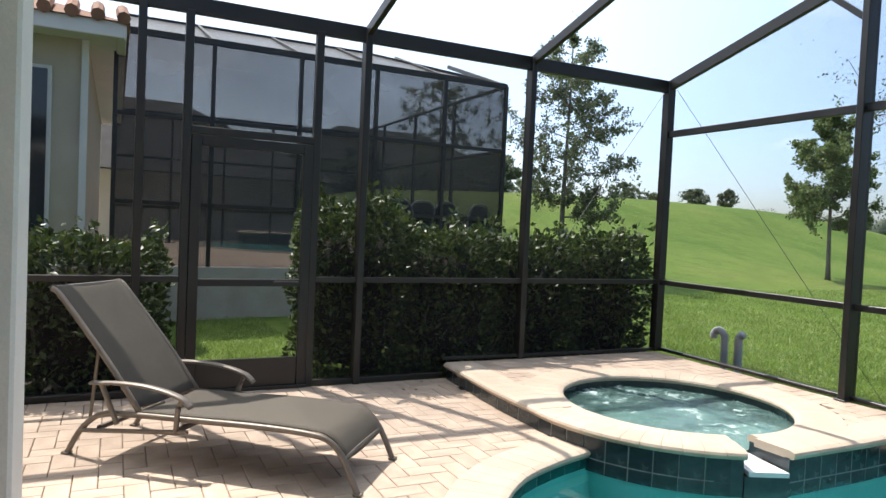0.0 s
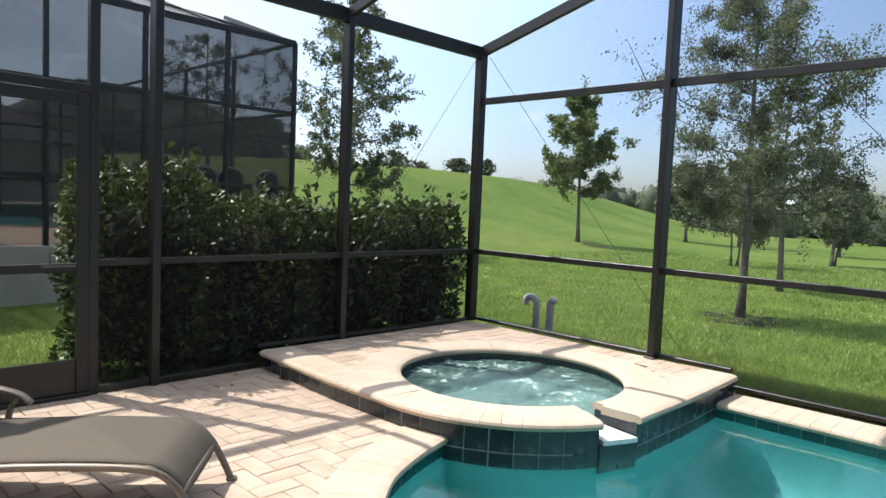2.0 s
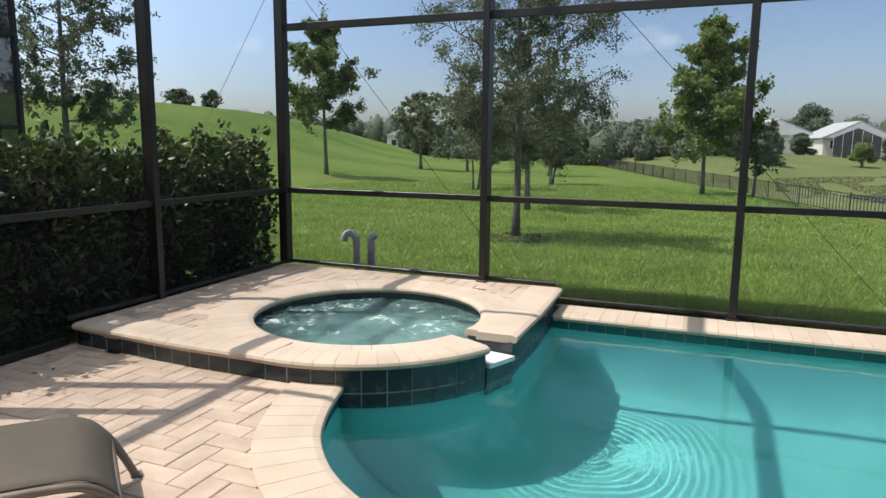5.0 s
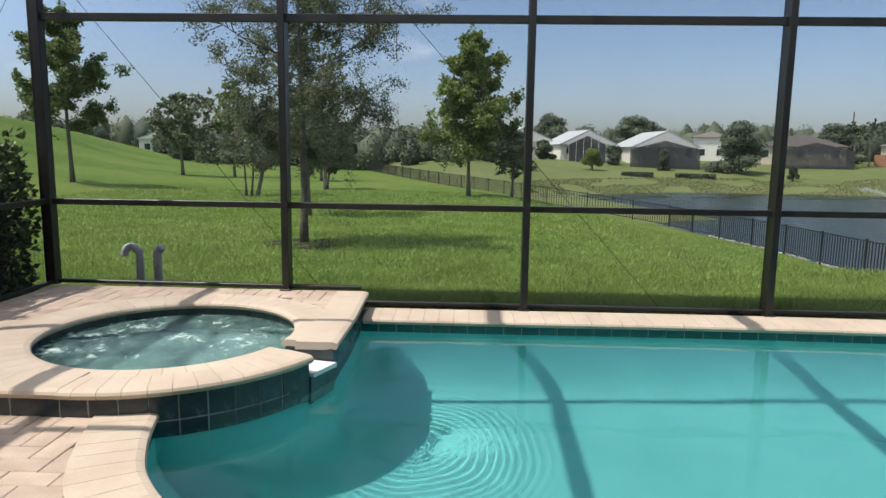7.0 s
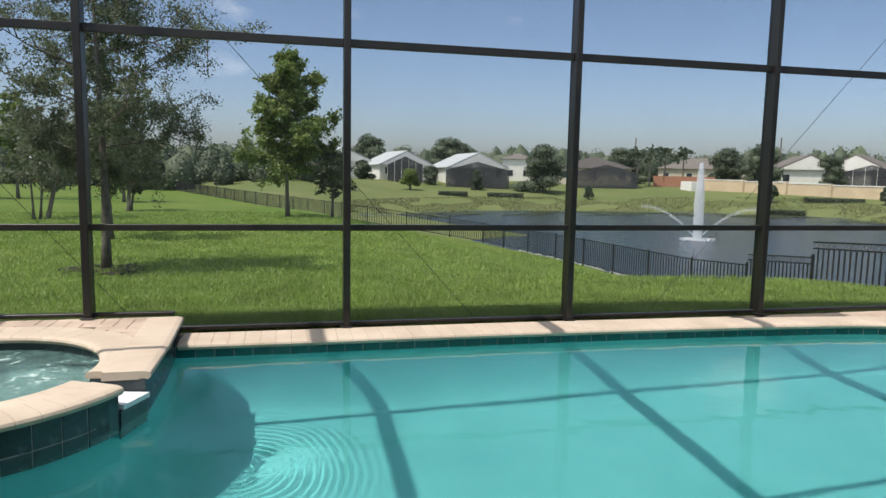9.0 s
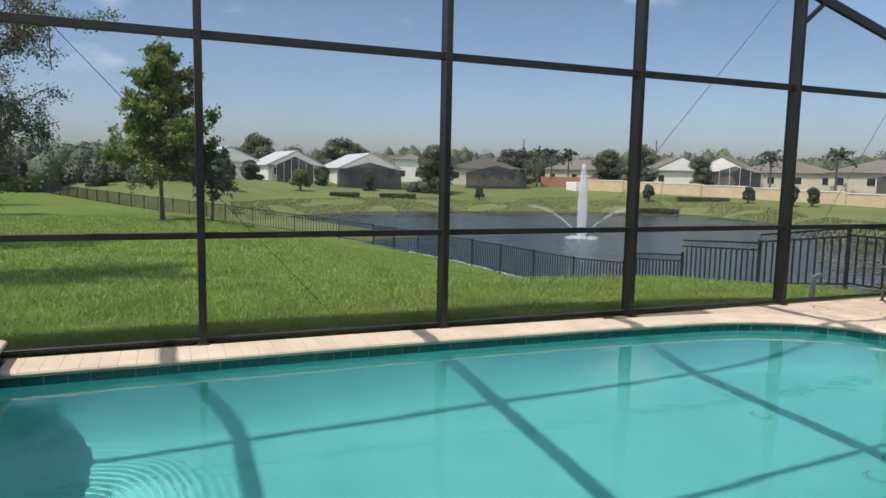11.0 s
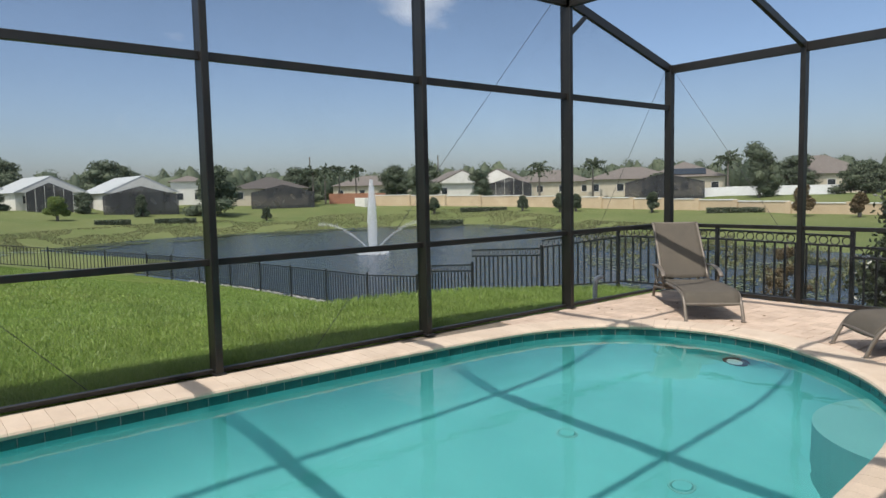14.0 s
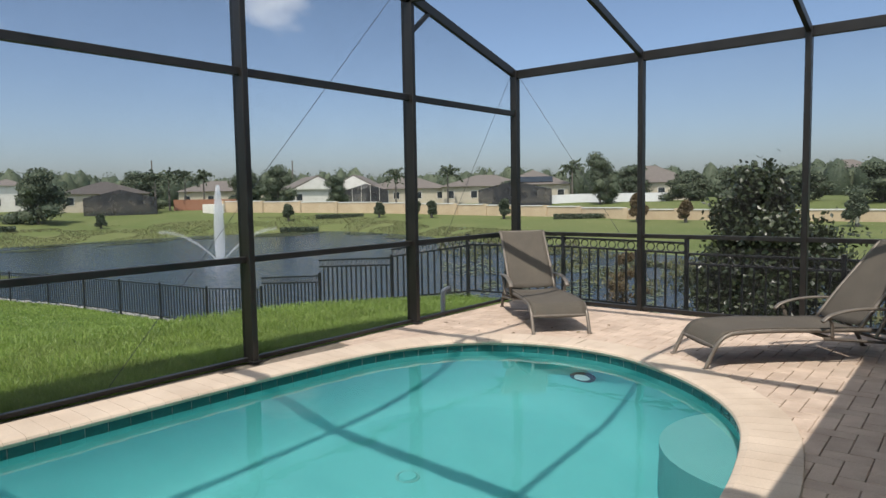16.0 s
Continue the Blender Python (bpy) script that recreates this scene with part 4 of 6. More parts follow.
# ---------------------------------------------------------------- small fixtures
pipes = thing("vent_pipes", "two grey plumbing pipes, one with a hooked top, in the grass", "pipe", at=(0, 0, 0))
gz = float(ground_z(5.95, 5.3))
part("hooked_pipe", tube(bmesh.new(), smooth_line([(5.92, 5.20, gz - 0.1), (5.92, 5.20, 0.36), (5.92, 5.22, 0.44), (5.92, 5.28, 0.475), (5.92, 5.34, 0.44), (5.92, 5.35, 0.38)], 5), 0.038, 10), M_PVC, pipes, smooth=True)
part("capped_pipe", tube(bmesh.new(), smooth_line([(5.92, 5.02, gz - 0.1), (5.92, 5.02, 0.38), (5.92, 5.01, 0.44), (5.92, 4.97, 0.475)], 5), 0.042, 10), M_PVC, pipes, smooth=True)
pipe_b = thing("drain_pipe", "short bent grey plumbing pipe outside the screen", "pipe")
part("bent_pipe", tube(bmesh.new(), smooth_line([(5.80, -6.0, -0.3), (5.80, -6.0, 0.20), (5.79, -6.02, 0.27), (5.76, -6.10, 0.30)], 5), 0.032, 10), M_PVC, pipe_b, smooth=True)
lid = thing("skimmer_lid", "round pale plastic skimmer lid set in the patio", "lid")
bm = bmesh.new()
bmesh.ops.create_cone(bm, cap_ends=True, segments=32, radius1=0.135, radius2=0.13, depth=0.014, matrix=Matrix.Translation((1.06, -2.68, 0.010)))
part("cover", bm, M_CONCRETE, lid)
lamp = thing("pool_light", "round underwater pool light in a dark ring", "pool light")
c = Vector((3.38, -5.10, -0.68))
bm = bmesh.new()
bmesh.ops.create_cone(bm, cap_ends=True, segments=28, radius1=0.13, radius2=0.12, depth=0.05, matrix=Matrix.Translation(c) @ pose(0, 0, 0, 90, 0, 0))
part("ring", bm, M_BRONZE, lamp)
bm = bmesh.new()
bmesh.ops.create_cone(bm, cap_ends=True, segments=28, radius1=0.09, radius2=0.075, depth=0.05, matrix=Matrix.Translation(c + Vector((0, 0.02, 0))) @ pose(0, 0, 0, -90, 0, 0))
part("lens", bm, M_SPILL, lamp)
for k, (dx, dy) in enumerate(((3.73, -2.97), (2.62, -2.88))):
    drain = thing("pool_drain", "round white drain cover on the pool floor", "drain", "pool drains")
    bm = bmesh.new()
    bmesh.ops.create_cone(bm, cap_ends=True, segments=28, radius1=0.075, radius2=0.065, depth=0.025, matrix=Matrix.Translation((dx, dy, FLOOR_Z + 0.015)))
    part("cover", bm, M_PLASTER, drain)
    part("rim", tube(bmesh.new(), [(dx + 0.085 * math.cos(a), dy + 0.085 * math.sin(a), FLOOR_Z + 0.008) for a in np.linspace(0, 2 * math.pi, 25)], 0.010, 6), M_SEAT, drain)


# what lies under the water is lit by the bent sunlight
for root in [ob for ob in scene.collection.objects if ob.parent is None and ob.name.split(".")[0] in ("pool", "pool_light", "pool_drain")]:
    for ob in root.children:
        ob.cycles.is_caustics_receiver = ob != water

# fallen leaves on the deck by the corner lounger and the hedge
lr = np.random.default_rng(31)
spots_x = np.concatenate([lr.uniform(3.6, 5.3, 26), lr.uniform(1.7, 2.8, 14)])
spots_y = np.concatenate([lr.uniform(-6.4, -5.0, 26), lr.uniform(5.0, 5.75, 14)])
litter = leaves_mesh("fallen_leaves", np.stack([spots_x, spots_y, np.full(40, 0.012)], 1), 0.03, M_RUST, None, "", lr, 1.7)
litter.data.transform(Matrix.Diagonal((1, 1, 0.25, 1)))
litter.data.transform(Matrix.Translation((0, 0, 0.008)))
tagged(litter, "a few dry brown leaves scattered on the pavers", "leaves", kind="stuff")

# ---------------------------------------------------------------- hedge and trees
def shrub(x0, x1, y0, y1, z1, count, seed, label):
    rng = np.random.default_rng(seed)
    root = thing("shrub", label, "shrub", "clipped hedge outside the screen", at=((x0 + x1) / 2, (y0 + y1) / 2, -0.15))
    cx, cy = (x1 - x0) / 2, (y1 - y0) / 2
    pts = []
    while len(pts) < count:
        k = max(2000, count)
        p = rng.uniform(-1, 1, size=(k, 3))
        p[:, 2] = rng.uniform(0.02, 1.0, size=k)
        edge = np.maximum(np.abs(p[:, 0]) ** 4 + np.abs(p[:, 1]) ** 4, np.clip(p[:, 2], 0, 1) ** 6)
        keep = (edge > rng.uniform(0.05, 0.75, size=k)) & (np.abs(p[:, 0]) ** 4 + np.abs(p[:, 1]) ** 4 + 0.7 * p[:, 2] ** 8 < 1.15)
        pts += p[keep].tolist()
    p = np.array(pts[:count])
    q = np.empty_like(p)
    wob = np.array([noise.noise(Vector((a * 2.2 + seed, b * 2.2, c * 3))) for a, b, c in p])
    q[:, 0] = p[:, 0] * cx * (1 + 0.13 * wob)
    q[:, 1] = p[:, 1] * cy * (1 + 0.16 * wob)
    hz = z1 * (1 + 0.10 * np.array([noise.noise(Vector((a * 3.1 * cx + seed * 3, b * 2, 1.0))) for a, b, _ in p]))
    q[:, 2] = p[:, 2] * hz
    # sprigs that stand up out of the top
    for _ in range(int(22 * cx)):
        sx, sy, h = rng.uniform(-cx, cx), rng.uniform(-cy, cy), rng.uniform(0.08, 0.30)
        t = rng.uniform(-0.3, 1, size=(16, 1))
        q = np.vstack([q, np.hstack([sx + rng.normal(0, 0.035, (16, 1)), sy + rng.normal(0, 0.035, (16, 1)), z1 * 0.97 + h * t])])
    nrm = q * np.array([1 / cx, 1 / cy, 0.6])
    nrm /= np.linalg.norm(nrm, axis=1)[:, None]
    leaves_mesh("foliage", q, 0.040, M_HEDGE, root, "", rng, 1.9, nrm)
    bm = bmesh.new()
    for _ in range(5):
        bx, by = rng.uniform(-cx * 0.6, cx * 0.6), rng.uniform(-cy * 0.5, cy * 0.5)
        tube(bm, [(bx, by, -0.05), (bx * 1.2, by * 1.1, z1 * 0.45), (bx * 1.5, by * 1.3, z1 * 0.85)], 0.02, 6, [0.022, 0.016, 0.007])
    part("stems", bm, M_BARK, root)
    # solid near-black core: the shade inside the leaves, put into its colour
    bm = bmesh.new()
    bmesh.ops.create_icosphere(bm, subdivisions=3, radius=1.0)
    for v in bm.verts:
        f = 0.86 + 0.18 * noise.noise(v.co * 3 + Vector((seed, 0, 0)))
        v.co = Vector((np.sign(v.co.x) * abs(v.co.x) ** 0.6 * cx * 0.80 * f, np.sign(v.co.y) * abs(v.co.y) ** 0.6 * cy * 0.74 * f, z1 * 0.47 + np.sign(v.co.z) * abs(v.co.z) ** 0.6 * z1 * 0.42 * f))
    part("twig_heart", bm, M_MULCH_SHADE, root, smooth=True)
    return root


HL = "dense dark green shrub with small glossy leaves outside the screen"
shrub(1.62, 2.75, 6.0, 7.0, 1.78, 6500, 11, HL)
shrub(2.65, 3.75, 6.0, 7.0, 1.56, 6500, 12, HL)
shrub(3.70, 4.75, 6.02, 7.0, 1.50, 6000, 13, HL)
shrub(4.70, 5.75, 6.02, 6.95, 1.60, 6000, 14, HL)
shrub(-0.75, 0.48, 6.0, 6.95, 1.36, 5500, 15, HL)
shrub(-1.9, -0.7, 6.0, 6.95, 1.40, 4500, 16, HL)
bm = bmesh.new()
box(bm, -4.0, 0.5, NORTH + 0.07, 7.1, -0.4, -0.075, 0.02)
box(bm, 1.65, 5.75, NORTH + 0.07, 7.1, -0.4, -0.075, 0.02)
tagged(part("mulch_bed", bm, M_MULCH_SHADE), "dark shaded mulch strip under the hedge", "mulch", kind="structure")


def tree(name, label, x, y, height, crown_w, crown_low, count, leaf, mat, seed, trunk=0.09, lean=(0, 0), airy=0.35, stems=1, group="young trees on the lawn", shape=1.0, twigs=9):
    """A tapered trunk with limbs and a crown of leaf clumps along the twigs."""
    rng = np.random.default_rng(seed)
    z0 = float(ground_z(x, y))
    root = thing(name, label, "tree", group, at=(x, y, z0))
    bm = bmesh.new()
    tips = []
    for s in range(stems):
        off = Vector((rng.normal(0, 0.12), rng.normal(0, 0.12), 0)) if stems > 1 else Vector((0, 0, 0))
        pts, rad = [], []
        for i in range(9):
            f = i / 8
            pts.append(Vector((off.x * (1 + 2.5 * f) + lean[0] * f + 0.05 * math.sin(f * 5 + seed), off.y * (1 + 2.5 * f) + lean[1] * f + 0.05 * math.cos(f * 4 + seed), -0.15 + f * height * 0.93)))
            rad.append(trunk / math.sqrt(stems) * (1 - 0.9 * f) + 0.006 + (0.35 * trunk if i == 0 else 0))
        tube(bm, pts, trunk, 8, rad)
        for k in range(int(15 / stems) + 6):
            f = crown_low + (0.97 - crown_low) * ((k + rng.uniform(0, 1)) / (int(15 / stems) + 6))
            base = pts[0].lerp(pts[-1], f)
            g = (f - crown_low) / (1 - crown_low)
            reach = crown_w / 2 * (math.sin(math.pi * min(0.98, 0.20 + 0.80 * g ** shape)) ** 0.75) * rng.uniform(0.65, 1.15)
            a = k * 2.4 + rng.uniform(-0.5, 0.5)
            tip = base + Vector((math.cos(a) * reach, math.sin(a) * reach, reach * rng.uniform(0.1, 0.65)))
            midp = base.lerp(tip, 0.5) + Vector((rng.normal(0, 0.06), rng.normal(0, 0.06), -0.04 * reach))
            tube(bm, [base, midp, tip], 0.02, 5, [trunk * 0.30 * (1 - 0.6 * g), trunk * 0.17 * (1 - 0.5 * g), 0.005])
            for j in range(twigs):
                t = rng.uniform(0.25, 1.0)
                p = base.lerp(midp, t * 2) if t < 0.5 else midp.lerp(tip, t * 2 - 1)
                tw = Vector((rng.normal(0, 1), rng.normal(0, 1), rng.normal(0.15, 0.7))).normalized() * reach * rng.uniform(0.16, 0.42)
                tube(bm, [p, p + tw], 0.008, 4, [0.010, 0.004])
                for _ in range(3):
                    q = p + tw * rng.uniform(0.15, 1.0)
                    tips.append((q, q + (tw.normalized() * 0.7 + Vector(rng.normal(0, 0.7, 3))).normalized() * tw.length * rng.uniform(0.35, 0.9)))
        tips.append((pts[-2], pts[-1] + Vector((0, 0, 0.08 * height))))
        tips.append((pts[-2], pts[-1] + Vector((0, 0, 0.05 * height))))
    part("trunk", bm, M_BARK, root, smooth=True)
    share = (rng.gamma(0.9, 1.0, len(tips)) + 0.15) * np.array([max(0.2, 1.55 - b.z / height) for _, b in tips])
    share = np.maximum(2, (share / share.sum() * count).astype(int))
    cs = []
    sig = airy * crown_w / 2 * 0.045
    for (a, b), per in zip(tips, share):
        t = rng.uniform(0.0, 1.08, size=(per, 1))
        a, b = np.array(a), np.array(b)
        cs.append(a + (b - a) * t + rng.normal(0, sig, size=(per, 3)))
    leaves_mesh("crown", np.vstack(cs), leaf, mat, root, "", rng, 1.6)
    return root


tree("tree", "tall young oak with airy grey-green leaves and a mulch ring", 10.25, 4.68, 5.75, 3.7, 0.27, 74000, 0.024, M_OAK, 21, 0.062, (0.15, 0.0), 0.62, twigs=18)
tree("tree", "slender young shade tree with layered leafy limbs on the slope", 26.8, 18.4, 7.7, 4.5, 0.30, 34000, 0.080, M_OAK_GREEN, 22, 0.09, airy=0.8, shape=0.48)
tree("tree", "tall open oak with thin drooping twigs behind the hedge", 12.8, 17.7, 8.0, 5.0, 0.20, 26000, 0.055, M_OAK, 23, 0.09, airy=0.5, twigs=14)
tree("tree", "upright young shade tree with bright green leaves near the fence", 25.9, 2.0, 6.9, 4.1, 0.27, 42000, 0.085, M_MAPLE, 24, 0.075, airy=0.95, shape=0.5)
tree("tree", "small multi-stemmed tree on the lawn", 30.2, 8.6, 3.4, 2.8, 0.30, 3500, 0.10, M_OAK, 25, 0.09, airy=0.7, stems=3)
tree("tree", "feathery multi-stemmed small tree on the lawn", 24.5, 10.2, 4.1, 3.0, 0.28, 3600, 0.07, M_OAK, 26, 0.08, airy=0.85, stems=4)
tree("tree", "small bushy tree by the fence", 27.0, 0.3, 3.2, 2.0, 0.32, 2200, 0.09, M_OAK, 27, 0.06, airy=0.7)
tree("tree", "slim oak behind the nearer one", 16.0, 6.0, 5.2, 2.6, 0.32, 5000, 0.07, M_OAK, 28, 0.07, airy=0.6)
tree("tree", "round-headed tree far along the fence", 46, 22, 6.0, 5.0, 0.3, 3000, 0.2, M_OAK, 29, 0.12, airy=0.7)
tree("tree", "round-headed tree far along the fence", 48, 19, 7.5, 3.2, 0.3, 2500, 0.2, M_MAPLE, 30, 0.10, airy=0.7)
tree("tree", "round-headed tree far along the fence", 45, 12, 5.0, 4.0, 0.3, 2500, 0.2, M_OAK, 31, 0.10, airy=0.7)
for k, (a, r, h, w) in enumerate(((49.3, 74, 3.6, 4.0), (47.2, 78, 2.4, 4.0), (43.9, 76, 2.6, 3.4), (41.5, 78, 2.7, 2.6), (57.5, 66, 3.2, 5.0))):
    tree("tree", "small round tree on the crest of the hill", r * math.cos(radians(a)), r * math.sin(radians(a)), h * 0.9, w * 0.85, 0.12, 5000, 0.13, M_OAK, 40 + k, 0.10, airy=0.9, group="trees on the hill crest")
bm = bmesh.new()
for k in range(60):
    a, r = random.uniform(0, 6.283), 0.55 * math.sqrt(random.random())
    px_, py_ = 10.25 + r * math.cos(a) * 1.4, 4.68 + r * math.sin(a)
    bmesh.ops.create_icosphere(bm, subdivisions=1, radius=random.uniform(0.03, 0.09), matrix=Matrix.LocRotScale((px_, py_, float(ground_z(px_, py_)) + 0.01), None, (1.4, 1.2, 0.35)))
tagged(part("mulch_ring", bm, M_MULCH_SHADE), "ring of brown mulch clods at the foot of a young oak", "mulch", kind="stuff")
tree("tree", "tall thin oak with bare reaching limbs behind the next terrace", 12.3, 26.0, 6.0, 4.2, 0.35, 7000, 0.06, M_OAK, 33, 0.09, airy=0.6)
# dark glossy tree beyond the railing
tree("tree", "dark glossy broadleaf tree with stiff leaves just beyond the railing", 3.58, -12.1, 3.75, 2.7, 0.02, 52000, 0.068, M_MAGNOLIA, 61, 0.07, airy=2.6, group="trees beyond the railing", shape=0.6)
tree("tree", "thin rusty-brown cypress standing in the shallows", 7.75, -16.0, 3.7, 1.9, 0.1, 9000, 0.04, M_RUST, 62, 0.06, airy=0.9, group="trees beyond the railing", shape=0.6)


# ---------------------------------------------------------------- fence
def fence_panel(p, q, h=1.07, rings=True):
    """One straight panel between two posts, with pickets and a ring row."""
    p, q = Vector(p), Vector(q)
    d = (q - p)
    ln = d.to_2d().length
    root = thing("fence_panel", "black aluminium railing panel with a row of rings", "fence", "lakeside fence panels")
    part("post", box(bmesh.new(), p.x - 0.027, p.x + 0.027, p.y - 0.027, p.y + 0.027, p.z - 0.25, p.z + h + 0.05, 0.004), M_FENCE, root)
    for z in ((0.10, h - 0.16, h - 0.02) if rings else (0.10, h - 0.02)):
        part("rail", beam(bmesh.new(), p + Vector((0, 0, z)), q + Vector((0, 0, z)), 0.028, 0.03, 0.003), M_FENCE, root)
    count = round(ln / 0.152)
    for k in range(1, count):
        c = p + d * (k / count)
        part("picket", box(bmesh.new(), c.x - 0.012, c.x + 0.012, c.y - 0.012, c.y + 0.012, c.z + 0.10, c.z + (h - 0.16 if rings else h - 0.02)), M_FENCE, root)
    if rings:
        side = math.degrees(math.atan2(d.y, d.x))
        for k in range(count):
            c = p + d * ((k + 0.5) / count)
            bm = bmesh.new()
            pts = [(0.058 * math.cos(a), 0, 0.058 * math.sin(a)) for a in np.linspace(0, 2 * math.pi, 11)]
            tube(bm, pts, 0.009, 4)
            ob = part("ring", bm, M_FENCE, root)
            ob.matrix_basis = pose(c.x, c.y, c.z + h - 0.09, 0, 0, side)


def fence_point(x):
    return Vector((x, float(np.interp(x, FX, FY)), float(np.interp(x, FX, FZ))))


south_x = [-2.1, -0.15, 1.78, 3.71]
for a, b in zip(south_x, south_x[1:]):
    fence_panel((a, -8.9, -0.45), (b, -8.9, -0.45))
for a, b in (((3.71, -8.9, -0.30), (5.66, -8.9, -0.27)), ((5.66, -8.9, -0.27), (7.55, -8.9, -0.30)), ((7.55, -8.9, -0.32), (9.44, -8.95, -0.60)), ((9.44, -8.95, -0.76), (11.74, -9.1, -0.93)),
             ((11.74, -9.1, -1.27), (14.36, -9.5, -1.52))):
    fence_panel(a, b)
fx = 14.4
for k in range(7):
    a = fence_point(fx)
    nxt = fx + 2.43
    b = fence_point(nxt)
    fence_panel(a, b, rings=False)
    fx = nxt
# the long run beyond, too fine to pick apart
bm = bmesh.new()
while fx < 84:
    a, b = fence_point(fx), fence_point(fx + 2.43)
    box(bm, a.x - 0.03, a.x + 0.03, a.y - 0.03, a.y + 0.03, a.z - 0.2, a.z + 1.13)
    for z in (0.10, 1.04):
        beam(bm, a + Vector((0, 0, z)), b + Vector((0, 0, z)), 0.03, 0.035, 0)
    for k in range(1, 16):
        c = a.lerp(b, k / 16)
        box(bm, c.x - 0.015, c.x + 0.015, c.y - 0.015, c.y + 0.015, c.z + 0.1, c.z + 1.04)
    fx += 2.43
tagged(part("far_fence", bm, M_FENCE), "long run of black picket fence along the lake shore", "fence", kind="stuff")

# ---------------------------------------------------------------- neighbour to the north
M_TERRA = surface("terracotta_roof_tile", (0.30, 0.13, 0.075), (0.42, 0.21, 0.13), 6, 0.8, 0, 0.3, 60, 0.3, 0.25)
M_ROOF = surface("grey_brown_shingle", (0.145, 0.125, 0.11), (0.215, 0.188, 0.168), 3, 0.9, 0, 0.3, 12, 0.3)
M_ROOF_DIM = surface("dark_brown_shingle", (0.070, 0.060, 0.055), (0.11, 0.098, 0.09), 3, 0.9, 0, 0.3, 12, 0.3)
M_ROOF_PALE = surface("pale_roof", (0.36, 0.38, 0.385), (0.46, 0.48, 0.48), 2, 0.7, 0, 0.1, 12, 0.12)
M_WHITE = surface("white_stucco", (0.68, 0.66, 0.60), (0.78, 0.76, 0.71), 1, 0.9, 0, 0.1, 20, 0.1)
M_WALL_TAN = surface("tan_masonry", (0.52, 0.40, 0.26), (0.62, 0.49, 0.33), 0.6, 0.9, 0, 0.1, 12, 0.12)
M_VINYL = surface("white_vinyl", (0.75, 0.76, 0.77), (0.84, 0.85, 0.86), 1, 0.5, 0, 0.0, 20, 0.06)
M_GLASS = surface("dark_window_glass", (0.02, 0.025, 0.03), (0.05, 0.06, 0.07), 1, 0.08, 0, 0.0, 20, 0.2)
M_REED = leaf_material("lake_reed", (0.120, 0.135, 0.055), (0.215, 0.205, 0.098), 0.7, 0.2)
M_LILY = leaf_material("lily_pad", (0.10, 0.13, 0.045), (0.20, 0.22, 0.09), 0.4, 0.1)

NY, NZ, NXE = 11.0, 0.66, 6.55
slab = thing("neighbour_terrace", "raised pale concrete terrace with a kidney-shaped pool next door", "terrace", kind="structure")
part("slab", box(bmesh.new(), -0.3, NXE, NY, 22.8, -0.6, NZ, 0.01), M_CONCRETE, slab)
part("paving", flat_fill([[(-0.28, NY + 0.02), (NXE - 0.02, NY + 0.02), (NXE - 0.02, 22.78), (-0.28, 22.78)]], NZ + 0.004), M_PAVER_J, slab)
ring = [(3.9 + (1.7 + 0.25 * math.cos(2 * a)) * math.cos(a), 18.3 + 2.9 * math.sin(a)) for a in np.linspace(0, 2 * math.pi, 49)]
bm = bmesh.new()
bm.faces.new([bm.verts.new((x, y, NZ + 0.012)) for x, y in ring[:-1]])
part("pool_surface", bm, surface("pool_plaster_next_door", (0.10, 0.36, 0.36), (0.14, 0.44, 0.43), 1, 0.1, 0, 0.1, 6, 0.1), slab)
part("pool_rim", tube(bmesh.new(), [(x, y, NZ) for x, y in ring], 0.05, 6), M_COPING, slab)
bm = bmesh.new()
bmesh.ops.create_cone(bm, cap_ends=True, segments=36, radius1=1.15, radius2=1.15, depth=0.32, matrix=Matrix.Translation((4.6, 21.3, NZ + 0.16)))
part("spa_wall", bm, M_TILE, slab)
bm = tube(bmesh.new(), [(4.6 + 1.08 * math.cos(a), 21.3 + 1.08 * math.sin(a), NZ + 0.34) for a in np.linspace(0, 2 * math.pi, 37)], 0.12, 8, squash=0.4)
part("spa_ring", bm, M_COPING, slab)

cage2 = thing("neighbour_cage", "large dark screen enclosure over the pool next door", "screen enclosure", kind="structure")


def bar2(name, p, q, w=0.06, h=0.08):
    part(name, beam(bmesh.new(), p, q, w, h), M_BRONZE, cage2)


NT = 4.10
for x in (0.0, 1.35, 2.7, 4.0, 5.3, NXE):
    bar2("post", (x, NY + 0.06, NZ), (x, NY + 0.06, NT))
    bar2("post", (x, 19.5, NZ), (x, 19.5, NT))
    if x > 0:
        bar2("roof_beam", (x, NY + 0.06, NT), (x, NY + 2.6, NT + 0.85))
for y in (13.2, 15.3, 17.4):
    bar2("post", (NXE, y, NZ), (NXE, y, NT))
for z in (NT, NZ + 0.95, 2.9):
    bar2("rail", (0, NY + 0.06, z), (NXE, NY + 0.06, z), 0.05, 0.06 if z < NT else 0.10)
    bar2("rail", (NXE, NY + 0.06, z), (NXE, 19.5, z), 0.05, 0.06)
    bar2("rail", (0, 19.5, z), (NXE, 19.5, z), 0.05, 0.06)
bar2("ridge_beam", (0, NY + 2.6, NT + 0.85), (NXE - 1.9, NY + 2.6, NT + 0.85))
bar2("hip_beam", (NXE, NY + 0.06, NT), (NXE - 1.9, NY + 2.6, NT + 0.85))
